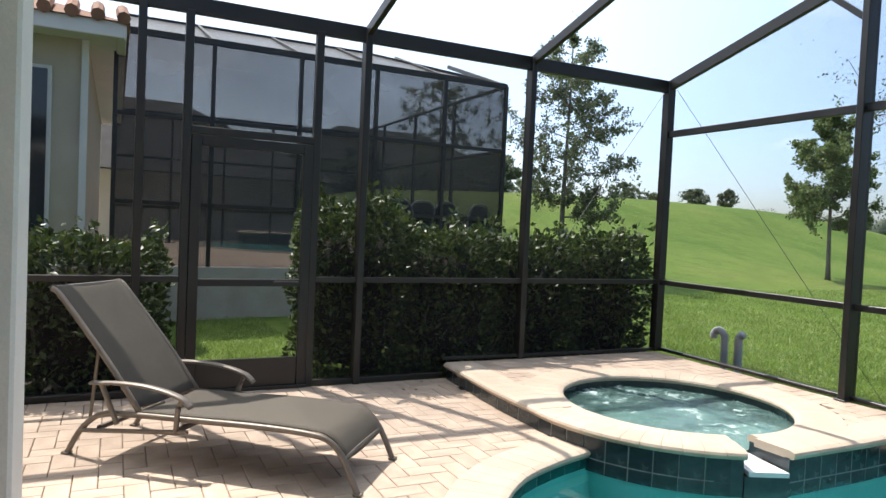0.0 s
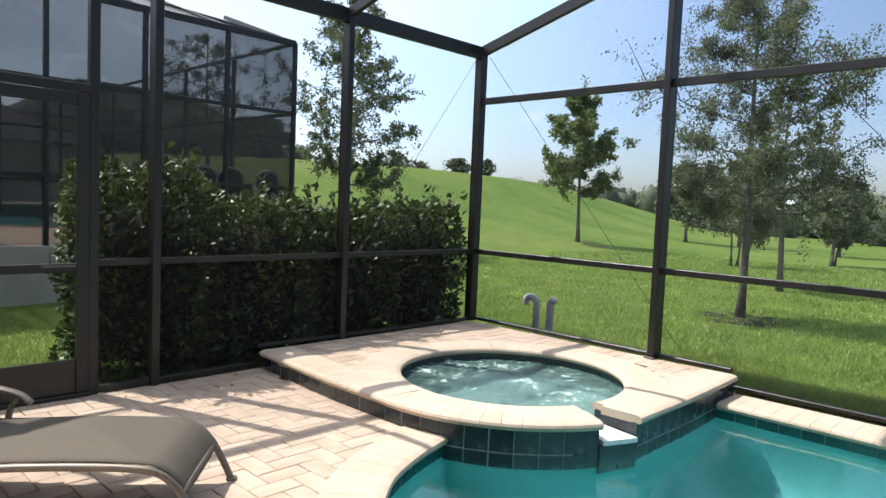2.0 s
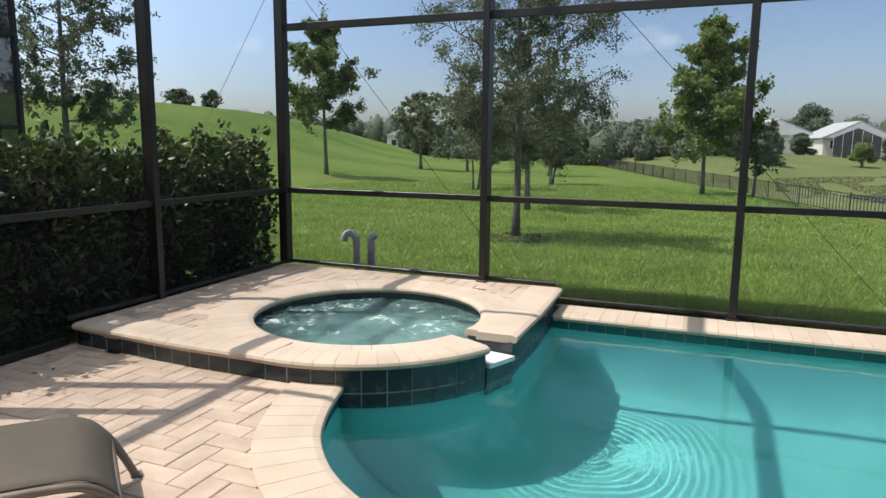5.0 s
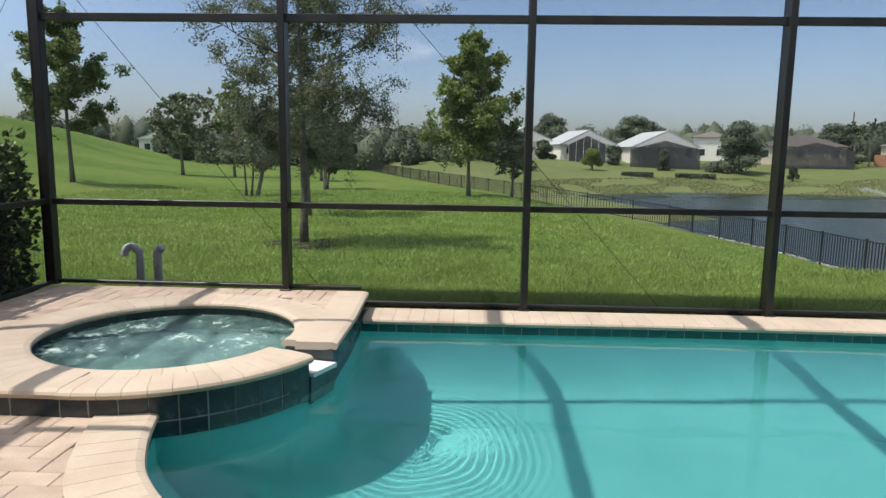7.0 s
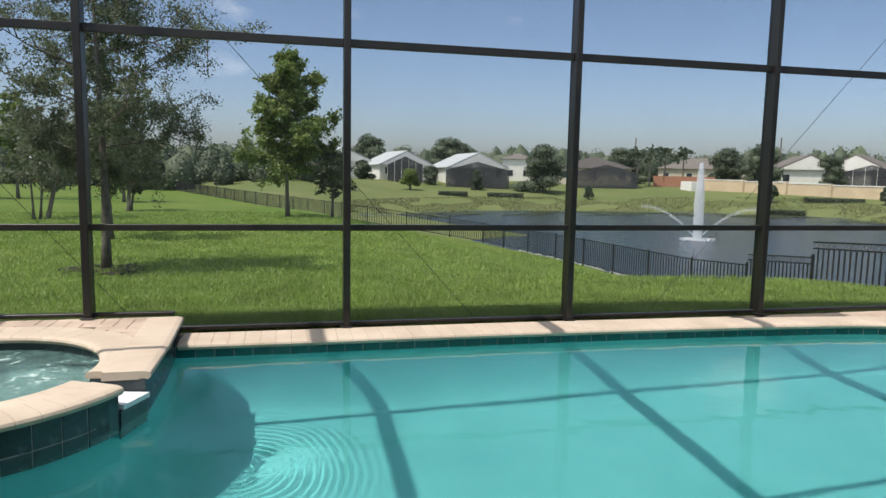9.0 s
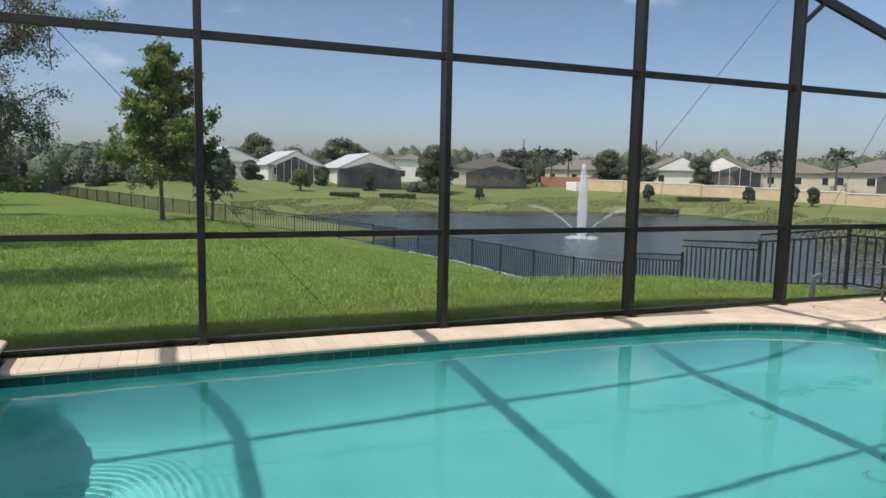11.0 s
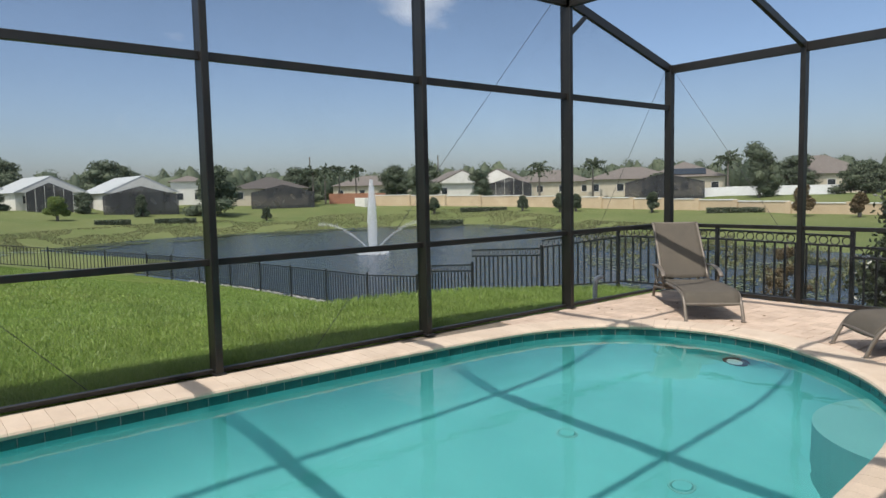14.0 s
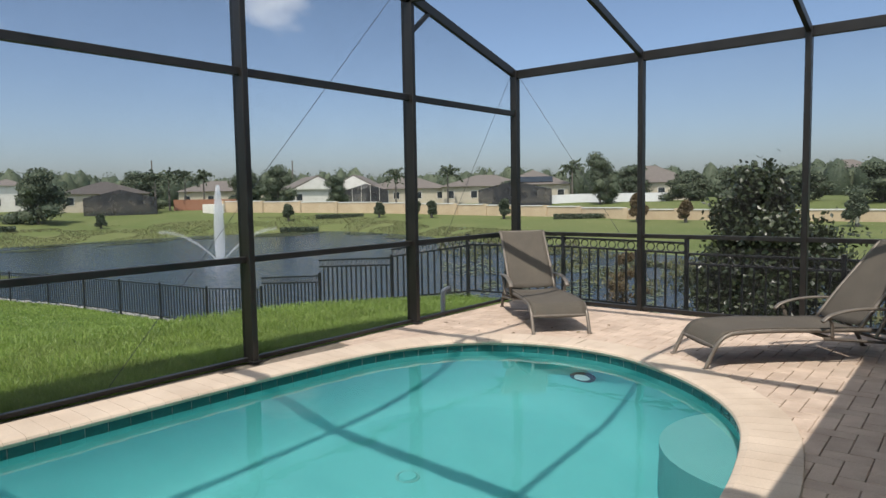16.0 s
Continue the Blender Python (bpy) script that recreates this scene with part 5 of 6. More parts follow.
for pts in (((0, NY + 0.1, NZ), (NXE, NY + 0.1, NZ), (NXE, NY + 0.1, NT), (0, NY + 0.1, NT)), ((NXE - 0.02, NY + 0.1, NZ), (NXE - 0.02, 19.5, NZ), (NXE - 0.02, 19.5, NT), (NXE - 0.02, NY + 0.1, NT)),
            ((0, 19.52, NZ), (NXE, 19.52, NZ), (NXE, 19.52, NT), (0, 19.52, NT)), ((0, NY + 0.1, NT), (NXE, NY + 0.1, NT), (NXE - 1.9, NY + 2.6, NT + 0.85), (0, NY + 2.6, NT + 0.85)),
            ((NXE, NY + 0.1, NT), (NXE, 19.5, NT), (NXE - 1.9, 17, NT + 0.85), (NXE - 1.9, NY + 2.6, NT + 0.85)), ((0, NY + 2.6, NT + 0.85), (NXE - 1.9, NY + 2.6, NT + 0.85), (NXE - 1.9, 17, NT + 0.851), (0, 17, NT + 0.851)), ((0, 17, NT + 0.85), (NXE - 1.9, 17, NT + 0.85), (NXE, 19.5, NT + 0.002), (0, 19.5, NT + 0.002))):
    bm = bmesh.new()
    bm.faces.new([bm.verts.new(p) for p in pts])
    # roof panels take the paler copy, with the sunlight in its colour
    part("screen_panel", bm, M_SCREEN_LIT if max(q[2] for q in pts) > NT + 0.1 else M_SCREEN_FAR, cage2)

house2 = thing("neighbour_house", "beige stucco house next door with a terracotta tile roof", "house")
part("wall", box(bmesh.new(), -9.0, -0.35, 10.6, 20.0, -0.4, 3.85), M_STUCCO, house2)
part("fascia", box(bmesh.new(), -9.3, 0.10, 10.0, 10.12, 3.72, 3.92, 0.01), M_CEILING, house2)
part("soffit", box(bmesh.new(), -9.3, 0.10, 10.12, 10.6, 3.76, 3.80), M_CEILING, house2)
part("side_fascia", box(bmesh.new(), 0.0, 0.12, 10.12, 20.4, 3.72, 3.92, 0.01), M_CEILING, house2)
part("side_soffit", box(bmesh.new(), -0.35, 0.0, 10.6, 20.4, 3.76, 3.80), M_CEILING, house2)
win = part("window", box(bmesh.new(), -1.20, -0.76, 10.54, 10.62, 0.95, 3.35, 0.01), M_CEILING, house2)
part("pane", box(bmesh.new(), -1.15, -0.81, 10.525, 10.545, 1.0, 3.3), M_GLASS, win)
part("downspout", box(bmesh.new(), -0.42, -0.33, 10.52, 10.60, -0.1, 3.75, 0.01), M_CEILING, house2)
bm = bmesh.new()
e = [bm.verts.new(p) for p in ((-9.4, 9.95, 3.92), (0.16, 9.95, 3.92), (0.16, 20.4, 3.92), (-9.4, 20.4, 3.92))]
t = [bm.verts.new(p) for p in ((-9.4, 15.2, 5.9), (-5.0, 15.2, 5.9))]
for f in ((e[0], e[1], t[1], t[0]), (e[1], e[2], t[1]), (e[2], e[3], t[0], t[1]), (e[3], e[0], t[0]), e):
    bm.faces.new(f)
part("roof", bm, M_TERRA, house2)
for k in range(26):
    x = 0.08 - k * 0.30
    part("roof_tile", tube(bmesh.new(), [(x, 9.93, 3.96), (x - 0.02, 10.7, 4.25)], 0.085, 8), M_TERRA, house2)
house3 = thing("rear_house", "shaded stucco house with a wide dark hipped roof behind the terrace", "house")
part("wall", box(bmesh.new(), -8.0, 6.2, 23.0, 33.0, -0.6, 2.75), M_WHITE, house3)
bm = bmesh.new()
e = [bm.verts.new(p) for p in ((-9, 22.2, 2.72), (6.9, 22.2, 2.72), (6.9, 33.8, 2.72), (-9, 33.8, 2.72))]
t = [bm.verts.new(p) for p in ((-3, 28, 5.7), (2.2, 28, 5.7))]
for f in ((e[0], e[1], t[1], t[0]), (e[1], e[2], t[1]), (e[2], e[3], t[0], t[1]), (e[3], e[0], t[0]), e):
    bm.faces.new(f)
# One near-black colour for both rear roofs.
M_DARKROOF = surface("near_black_roof", (0.020, 0.019, 0.018), (0.034, 0.031, 0.029), 3, 0.9, 0, 0.3, 14, 0.35)
part("roof", bm, M_DARKROOF, house3)
house4 = thing("hillside_house", "dim stucco house with a dark hipped roof on a rise", "house")
part("wall", box(bmesh.new(), 9.5, 22.6, 39.6, 47.0, float(ground_z(16, 39)) - 0.8, 5.15), M_STUCCO, house4)
bm = bmesh.new()
e = [bm.verts.new(p) for p in ((8.8, 39.0, 5.1), (23.3, 39.0, 5.1), (23.3, 47.6, 5.1), (8.8, 47.6, 5.1))]
t = [bm.verts.new(p) for p in ((13.0, 43.3, 7.7), (19.1, 43.3, 7.7))]
for f in ((e[0], e[1], t[1], t[0]), (e[1], e[2], t[1]), (e[2], e[3], t[0], t[1]), (e[3], e[0], t[0]), e):
    bm.faces.new(f)
part("roof", bm, M_DARKROOF, house4)


def patio_chair(x, y, turn):
    root = thing("patio_chair", "black moulded patio chair with a rounded back next door", "chair", "chairs on the next terrace", at=(x, y, NZ), turn=turn)
    bm = bmesh.new()
    rows = [[bm.verts.new((u, -0.22 - 0.06 * (z - 0.45) - 0.04 * (1 - (u / 0.23) ** 2), z if abs(u) < 0.2 else z - 0.05)) for u in np.linspace(-0.23, 0.23, 7)] for z in (0.42, 0.7, 0.98, 1.20)]
    for A, B in zip(rows, rows[1:]):
        for i in range(6):
            bm.faces.new((A[i], A[i + 1], B[i + 1], B[i]))
    ob = part("backrest", bm, M_CHAIR, root)
    ob.modifiers.new("thickness", "SOLIDIFY").thickness = 0.03
    arch = smooth_line([(-0.27, -0.20, 0.0), (-0.27, -0.24, 0.55), (-0.26, -0.27, 1.0), (-0.17, -0.28, 1.19), (0.0, -0.28, 1.24), (0.17, -0.28, 1.19), (0.26, -0.27, 1.0), (0.27, -0.24, 0.55), (0.27, -0.20, 0.0)], 4)
    part("back_frame", tube(bmesh.new(), arch, 0.018, 7), M_PVC, root, "pale tubular frame arched over the back", smooth=True)
    for sx in (-0.30, 0.30):
        part("armrest", tube(bmesh.new(), smooth_line([(sx, -0.22, 0.66), (sx, 0.10, 0.68), (sx, 0.24, 0.62), (sx * 0.9, 0.24, 0.42)], 4), 0.017, 6), M_CHAIR, root, smooth=True)
    part("seat", box(bmesh.new(), -0.23, 0.23, -0.22, 0.24, 0.40, 0.44, 0.012), M_CHAIR, root)
    for sx in (-0.2, 0.2):
        for sy in (-0.2, 0.2):
            part("leg", beam(bmesh.new(), (sx, sy, 0), (sx * 0.95, sy * 0.95, 0.41), 0.035, 0.035), M_CHAIR, root)
    return root


first = patio_chair(4.0, 11.75, 0)
for k, x in enumerate((4.7, 5.15, 5.58, 6.3)):
    copy_thing(first, pose(x, 11.75 + 0.05 * (k % 2), NZ, 0, 0, 6 * (k - 1)))


# ---------------------------------------------------------------- far shore
def polar(a, r):
    return r * math.cos(radians(a)), r * math.sin(radians(a))


def bungalow(a, r, w, d, h, rise, wall, roof, label, gable=True, turn=0.0, sink=0.0):
    x, y = polar(a, r)
    z = float(ground_z(x, y)) - sink
    root = thing("bungalow", label, "house", "houses across the lake", at=(x, y, z), turn=a - 90 + turn)
    part("wall", box(bmesh.new(), -w / 2, w / 2, -d / 2, d / 2, -0.8, h), wall, root)
    bm = bmesh.new()
    o = 0.5
    e = [bm.verts.new(p) for p in ((-w / 2 - o, -d / 2 - o, h), (w / 2 + o, -d / 2 - o, h), (w / 2 + o, d / 2 + o, h), (-w / 2 - o, d / 2 + o, h))]
    if gable:
        t = [bm.verts.new(p) for p in ((0, -d / 2 - o, h + rise), (0, d / 2 + o, h + rise))]
        for f in ((e[0], e[1], t[0]), (e[2], e[3], t[1]), (e[1], e[2], t[1], t[0]), (e[3], e[0], t[0], t[1]), e):
            bm.faces.new(f)
    else:
        k = min(w, d) / 2
        t = [bm.verts.new(p) for p in ((-w / 2 + k, 0, h + rise), (w / 2 - k, 0, h + rise))]
        for f in ((e[0], e[1], t[1], t[0]), (e[2], e[3], t[0], t[1]), (e[1], e[2], t[1]), (e[3], e[0], t[0]), e):
            bm.faces.new(f)
    part("roof", bm, roof, root)
    if gable:
        bm = bmesh.new()
        vs = [bm.verts.new(p) for p in ((-w / 2 + 0.2, -d / 2 - o - 0.03, h), (w / 2 - 0.2, -d / 2 - o - 0.03, h), (0, -d / 2 - o - 0.03, h + rise - 0.25))]
        bm.faces.new(vs)
        part("gable_wall", bm, wall, root)
    for k in np.linspace(-w / 2 + 1.5, w / 2 - 1.5, max(2, int(w / 3.5))):
        win = part("window", box(bmesh.new(), k - 0.6, k + 0.6, -d / 2 - 0.04, -d / 2 + 0.02, 0.9, 2.2), M_WHITE, root)
        part("pane", box(bmesh.new(), k - 0.52, k + 0.52, -d / 2 - 0.06, -d / 2 - 0.035, 0.98, 2.12), M_GLASS, win)
    return root


def porch(a, r, w, d, h, post=None, sink=0.0):
    """A screened porch in front of a house."""
    x, y = polar(a, r)
    z = float(ground_z(x, y)) - sink
    root = thing("screened_porch", "dark screened porch on the back of a lakeside house", "porch", "porches across the lake", at=(x, y, z), turn=a - 90)
    for k in np.linspace(-w / 2, w / 2, 6):
        part("post", box(bmesh.new(), k - 0.025, k + 0.025, -d / 2 - 0.03, -d / 2 + 0.03, -0.5, h + (1 - abs(k) / (w / 2)) * h * 0.45), post or M_FENCE, root)
    bm = bmesh.new()
    bm.faces.new([bm.verts.new(p) for p in ((-w / 2, -d / 2, -0.5), (w / 2, -d / 2, -0.5), (w / 2, -d / 2, h), (0, -d / 2, h * 1.5), (-w / 2, -d / 2, h))])
    bm.faces.new([bm.verts.new(p) for p in ((-w / 2, -d / 2, h), (0, -d / 2, h * 1.5), (0, d / 2, h * 1.5), (-w / 2, d / 2, h))])
    bm.faces.new([bm.verts.new(p) for p in ((w / 2, -d / 2, h), (0, -d / 2, h * 1.5), (0, d / 2, h * 1.5), (w / 2, d / 2, h))])
    part("screen_panel", bm, M_PORCH, root)


W1 = "white bungalow with a pale pitched roof across the lake"
W3 = "shaded bungalow with a dark brown hipped roof across the lake"
W2 = "tan bungalow with a brown hipped roof behind the garden wall"
bungalow(-2.8, 128, 11, 11, 3.0, 2.6, M_WHITE, M_ROOF_PALE, W1, True, 15)
bungalow(-7.9, 122, 9.4, 12, 2.5, 2.5, M_WHITE, M_ROOF_PALE, W1, True, 16)
porch(-8.6, 113, 5.8, 5, 2.7, M_WHITE)
bungalow(-13.9, 119, 10.4, 13, 2.4, 2.6, M_WHITE, M_ROOF_PALE, W1, True, 16)
porch(-14.7, 108, 9.8, 6, 2.6)
bungalow(-18.3, 134, 6, 9, 4.2, 1.2, M_WHITE, M_ROOF, W1, False)
bungalow(-24.5, 128, 13, 12, 2.7, 2.1, M_STUCCO, M_ROOF_DIM, W3, False)
porch(-25.5, 116, 10, 6, 2.5)
bungalow(-33.0, 146, 16, 12, 3.0, 2.2, M_STUCCO, M_ROOF, W2, False)
bungalow(-40.0, 136, 10, 12, 3.0, 2.6, M_WHITE, M_ROOF, W2, True, 12)
bungalow(-44.0, 140, 10, 12, 3.0, 2.8, M_WHITE, M_ROOF, W2, True, -10)
porch(-44.5, 124, 8, 6, 2.5, M_WHITE)
bungalow(-48.0, 130, 15, 12, 2.8, 2.3, M_STUCCO, M_ROOF, W2, False)
bungalow(-54.6, 122, 15, 12, 2.9, 2.1, M_STUCCO, M_ROOF, W2, False)
solar_house = bungalow(-58.6, 120, 12, 12, 3.0, 2.6, M_STUCCO, M_ROOF, W2, False)
bm = bmesh.new()
lo = [bm.verts.new((u, -5.75 + 2.3 * v, 3.36 + 0.92 * v)) for u, v in ((-2.2, 0), (3.2, 0), (3.2, 1), (-2.2, 1))]
hi = [bm.verts.new(q.co + Vector((0, -0.05, 0.09))) for q in lo]
for f in (lo, hi, *((lo[i], lo[(i + 1) % 4], hi[(i + 1) % 4], hi[i]) for i in range(4))):
    bm.faces.new(f)
part("solar_panel", bm, M_GLASS, solar_house, "dark pool-heating panel on the roof")
porch(-57.0, 106, 11, 6, 2.5)
bungalow(-68.0, 124, 14, 12, 3.0, 3.0, M_STUCCO, M_ROOF, W2, False)
bungalow(-82.0, 190, 12, 10, 6.0, 2.4, M_WHITE, M_ROOF, W2, False)
bungalow(17.0, 150, 14, 12, 3.0, 3.0, M_WHITE, M_ROOF_PALE, W1, True, 20)
bungalow(24.0, 150, 14, 12, 3.0, 3.0, M_WHITE, M_ROOF_PALE, W1, True, -10)

# garden wall with a cap, stepping along the far bank
wall_far = thing("garden_wall", "long tan masonry garden wall with a pale cap across the lake", "wall", kind="structure")
wa = [-33, -36, -39, -42, -45.5, -48.5, -52, -54.5, -57, -59.5, -62.3, -66, -70, -74, -78, -82, -90]
for a0, a1 in zip(wa, wa[1:]):
    (p, q) = (polar(a, float(np.interp(-a, [-b for b in reversed(BANK_A)], list(reversed(BANK_R))))) for a in (a0, a1))
    z = (float(ground_z(*p)) + float(ground_z(*q))) / 2 + float(np.interp(-a0, [33, 52, 66], [1.65, 1.5, 1.1]))
    part("panel", beam(bmesh.new(), (*p, z - 1.1), (*q, z - 1.1), 0.25, 2.2, 0), M_WALL_TAN, wall_far)
    part("cap", beam(bmesh.new(), (*p, z + 0.06), (*q, z + 0.06), 0.4, 0.12, 0), M_COLUMN, wall_far)
    part("pier", box(bmesh.new(), p[0] - 0.3, p[0] + 0.3, p[1] - 0.3, p[1] + 0.3, z - 2.2, z + 0.22), M_WALL_TAN, wall_far)
brick = thing("brick_wall", "dark red brick garden wall across the lake", "wall", kind="structure")
p, q = polar(-29.3, 122), polar(-34, 119)
part("panel", beam(bmesh.new(), (*p, float(ground_z(*p)) + 0.8), (*q, float(ground_z(*q)) + 0.8), 0.25, 2.0, 0), M_TERRA, brick)
vinyl = thing("vinyl_fence", "white vinyl privacy fence behind the garden wall", "fence", kind="structure")
for a0, a1 in ((-59.9, -62.3), (-62.3, -64.7), (-64.7, -67.1), (-67.1, -69.5)):
    p, q = polar(a0, 105), polar(a1, 105)
    part("panel", beam(bmesh.new(), (*p, float(ground_z(*p)) + 0.6), (*q, float(ground_z(*q)) + 0.6), 0.08, 1.4, 0), M_VINYL, vinyl)
shed = thing("utility_box", "small white utility cabinet by the garden wall", "cabinet")
p = polar(-32.2, 112)
part("box", box(bmesh.new(), p[0] - 1.5, p[0] + 1.5, p[1] - 1.0, p[1] + 1.0, float(ground_z(*p)) - 0.3, float(ground_z(*p)) + 1.3, 0.05), M_WHITE, shed)


def far_tree(a, r, h, w, seed, palm=False, mat=None, low=0.08, label="full green tree among far houses", group="trees across the lake", core=True):
    x, y = polar(a, r)
    z = float(ground_z(x, y))
    rng = np.random.default_rng(seed)
    root = thing("tree", "feathery palm among far houses" if palm else label, "tree", group, at=(x, y, z))
    part("trunk", tube(bmesh.new(), [(0, 0, -0.3), (0.05, 0, h * 0.5), (0, 0, h * 0.85)], 0.15, 6, [0.20, 0.15, 0.07]), M_BARK, root)
    if palm:
        cs = []
        for k in range(26):
            b = rng.uniform(0, 6.28)
            e = rng.uniform(-0.3, 1.1)
            t = np.linspace(0.1, 1, 12)[:, None]
            d = np.array([math.cos(b) * math.cos(e), math.sin(b) * math.cos(e), math.sin(e)])
            cs.append(np.array([0, 0, h * 0.86]) + d * t * w * 0.5 - np.array([0, 0, 1]) * (t ** 2) * w * 0.22 + rng.normal(0, 0.08, (12, 3)))
        leaves_mesh("fronds", np.vstack(cs), 0.30, mat or M_FAR, root, "", rng, 2.4)
    else:
        nb = 18
        cs, heart = [], []
        for k in range(nb):
            f = low + (0.90 - low) * (k + rng.uniform(0, 1)) / nb
            rr = w / 2 * math.sin(math.pi * min(0.97, 0.34 + 0.62 * f)) * rng.uniform(0.2, 0.85)
            b = rng.uniform(0, 6.28)
            c = np.array([math.cos(b) * rr, math.sin(b) * rr, h * f])
            heart.append(c)
            v = rng.normal(size=(300, 3))
            v /= np.linalg.norm(v, axis=1)[:, None]
            cs.append(c + v * np.array([0.21 * w, 0.21 * w, 0.13 * h]) * rng.uniform(0.75, 1.15, (300, 1)))
        crown = leaves_mesh("crown", np.vstack(cs), max(0.14, w * 0.030), mat or M_FAR, root, "", rng, 1.4)
        if core:
            leafy_mass("inner_crown", heart, np.tile([0.16 * w, 0.16 * w, 0.10 * h], (nb, 1)), mat or M_FAR, root, rng)


rs = np.random.default_rng(77)
for k, (x, y, h, w) in enumerate(((12.6, 37.0, 2.6, 3.6), (16.2, 36.6, 2.2, 3.4), (20.2, 37.4, 2.4, 3.6), (24.6, 42.5, 3.0, 4.0))):
    far_tree(math.degrees(math.atan2(y, x)), math.hypot(x, y), h, w, 90 + k, mat=M_OAK, low=0.03, label="dense dark tree in the belt on the rise next door", group="tree belt on the rise")
far_tree(-20.0, 102, 7.2, 7.4, 1, mat=M_FAR)
far_tree(-5.8, 135, 8.5, 9, 2)
far_tree(-12.2, 140, 8.6, 9, 3)
far_tree(-5.0, 112, 3.2, 3.8, 4)
far_tree(-10.7, 108, 2.9, 3.0, 5)
far_tree(-14.7, 102, 3.0, 2.0, 8)
far_tree(-13.5, 146, 8.0, 8, 6)
far_tree(-8.9, 96, 3.0, 2.6, 7, mat=M_MAPLE, low=0.3)
for k, a in enumerate((-28, -29.0, -30.2, -31.6)):
    far_tree(a, 118 + 4 * k, 6.5, 5.0, 10 + k, palm=True)
far_tree(-27.0, 130, 6.5, 8, 15)
far_tree(-35.0, 128, 6.6, 7, 16)
for k, (a, r, h, w) in enumerate(((-37.3, 118, 7.4, 6.5), (-42.0, 118, 5.6, 4.6), (-47.0, 112, 6.2, 5.0), (-51.4, 112, 6.4, 5.0), (-64.0, 100, 7.4, 5.2), (-56.6, 106, 4.0, 5), (-61.8, 112, 6.4, 5), (-66.5, 118, 6, 7), (-71, 104, 4.4, 7), (-75, 100, 4.6, 8), (-79, 96, 3.8, 7), (-84, 92, 4.6, 8), (-89, 88, 5.4, 8))):
    far_tree(a, r, h, w, 20 + k, palm=k in (2, 3, 6))
for k, (a, r, h) in enumerate(((-45.5, 98, 2.2), (-48.6, 94, 2.6), (-49.9, 94, 2.4), (-56.0, 88, 2.6), (-70.6, 76, 2.4), (-66.9, 78, 3.2), (-38.0, 100, 2.4), (-82.4, 70, 3.0), (-24.0, 96, 1.8))):
    far_tree(a, r, h, h * 0.7, 50 + k, mat=M_RUST if k in (4, 5) else M_FAR, low=0.3, core=False)
# clipped shrubs by the wall and reeds along the banks
for k, (a, r, w) in enumerate(((-42.2, 101, 7), (-62.5, 84, 7), (-38.8, 92, 5), (-12.5, 92, 4), (-17.0, 94, 5))):
    x, y = polar(a, r)
    bushes = thing("low_hedge", "low dark hedge on the far bank", "hedge", "hedges on the far bank", at=(x, y, float(ground_z(x, y))), turn=a - 90)
    c = rs.uniform(-1, 1, size=(2600, 3)) * np.array([w / 2, 0.6, 0.30]) + np.array([0, 0, 0.28])
    leaves_mesh("foliage", c, 0.15, M_FAR, bushes, "", rs, 1.3)


def scatter(name, label, category, mat, a0, a1, dr0, dr1, count, size, flat, seed, bare=-0.05):
    rng = np.random.default_rng(seed)
    a = rng.uniform(a0, a1, count)
    r = np.interp(a, SH_A, SH_R) + rng.uniform(dr0, dr1, count)
    clump = np.array([noise.noise(Vector((aa * 0.35, rr * 0.16, seed))) for aa, rr in zip(a, r)])
    keep = clump > bare
    a, r = a[keep], r[keep]
    x, y = r * np.cos(np.radians(a)), r * np.sin(np.radians(a))
    z = np.maximum(ground_z(x, y), LAKE_Z) + (0.03 if flat else size * rng.uniform(0.2, 1.0, len(a)))
    if flat:
        th, sz = rng.uniform(0, 6.283, len(a)), size * rng.uniform(0.5, 1.0, len(a))
        pads = np.stack([np.stack([x + sz * np.cos(th + q), y + sz * np.sin(th + q), z], 1) for q in (0.0, 1.2, 2.6, 3.5, 4.9)], 1)
        ob = mesh_from(name, pads.reshape(-1, 3), np.arange(len(a) * 5).reshape(-1, 5).tolist(), mat)
        tagged(ob, label, category, kind="stuff")
        return
    nrm = np.tile([0, 0, 2.5], (len(a), 1))
    ob = leaves_mesh(name, np.stack([x, y, z], 1), size, mat, None, "", rng, 2.2, nrm)
    tagged(ob, label, category, kind="stuff")


scatter("reeds", "brown and green reeds along the far bank", "reeds", M_REED, -62, -3, 0, 13, 34000, 0.080, False, 5, -0.12)
scatter("lily_pads", "floating lily pads along the far shore", "lily pads", M_LILY, -90, -4, -9, -0.5, 26000, 0.17, True, 6)
scatter("lily_pads", "green lily pads floating in the shallows beyond the railing", "lily pads", M_LILY, -92, -50, -46, -8, 12000, 0.15, True, 16, 0.02)
scatter("marsh_plants", "marsh plants in the shallows beyond the railing", "marsh plants", M_REED, -95, -50, -20, 2, 7000, 0.11, False, 8)

# pale rubble along the foot of the fence
rk = np.random.default_rng(14)
rx = rk.uniform(11.0, 30.0, 260)
ry = np.interp(rx, FX, FY) - 0.05 - np.abs(rk.normal(0, 0.30, 260))
rz = ground_z(rx, ry)
rr = rk.uniform(0.04, 0.13, (260, 1))
M_RUBBLE = surface("pale_rubble", (0.30, 0.29, 0.27), (0.52, 0.50, 0.46), 6, 0.9, 0, 0.3, 40, 0.25)
tagged(leafy_mass("rubble", np.stack([rx, ry, rz + 0.02], 1), rr * np.array([1.3, 1.1, 0.7]), M_RUBBLE, None, rk), "pale broken stones along the foot of the lake fence", "stones", kind="stuff")

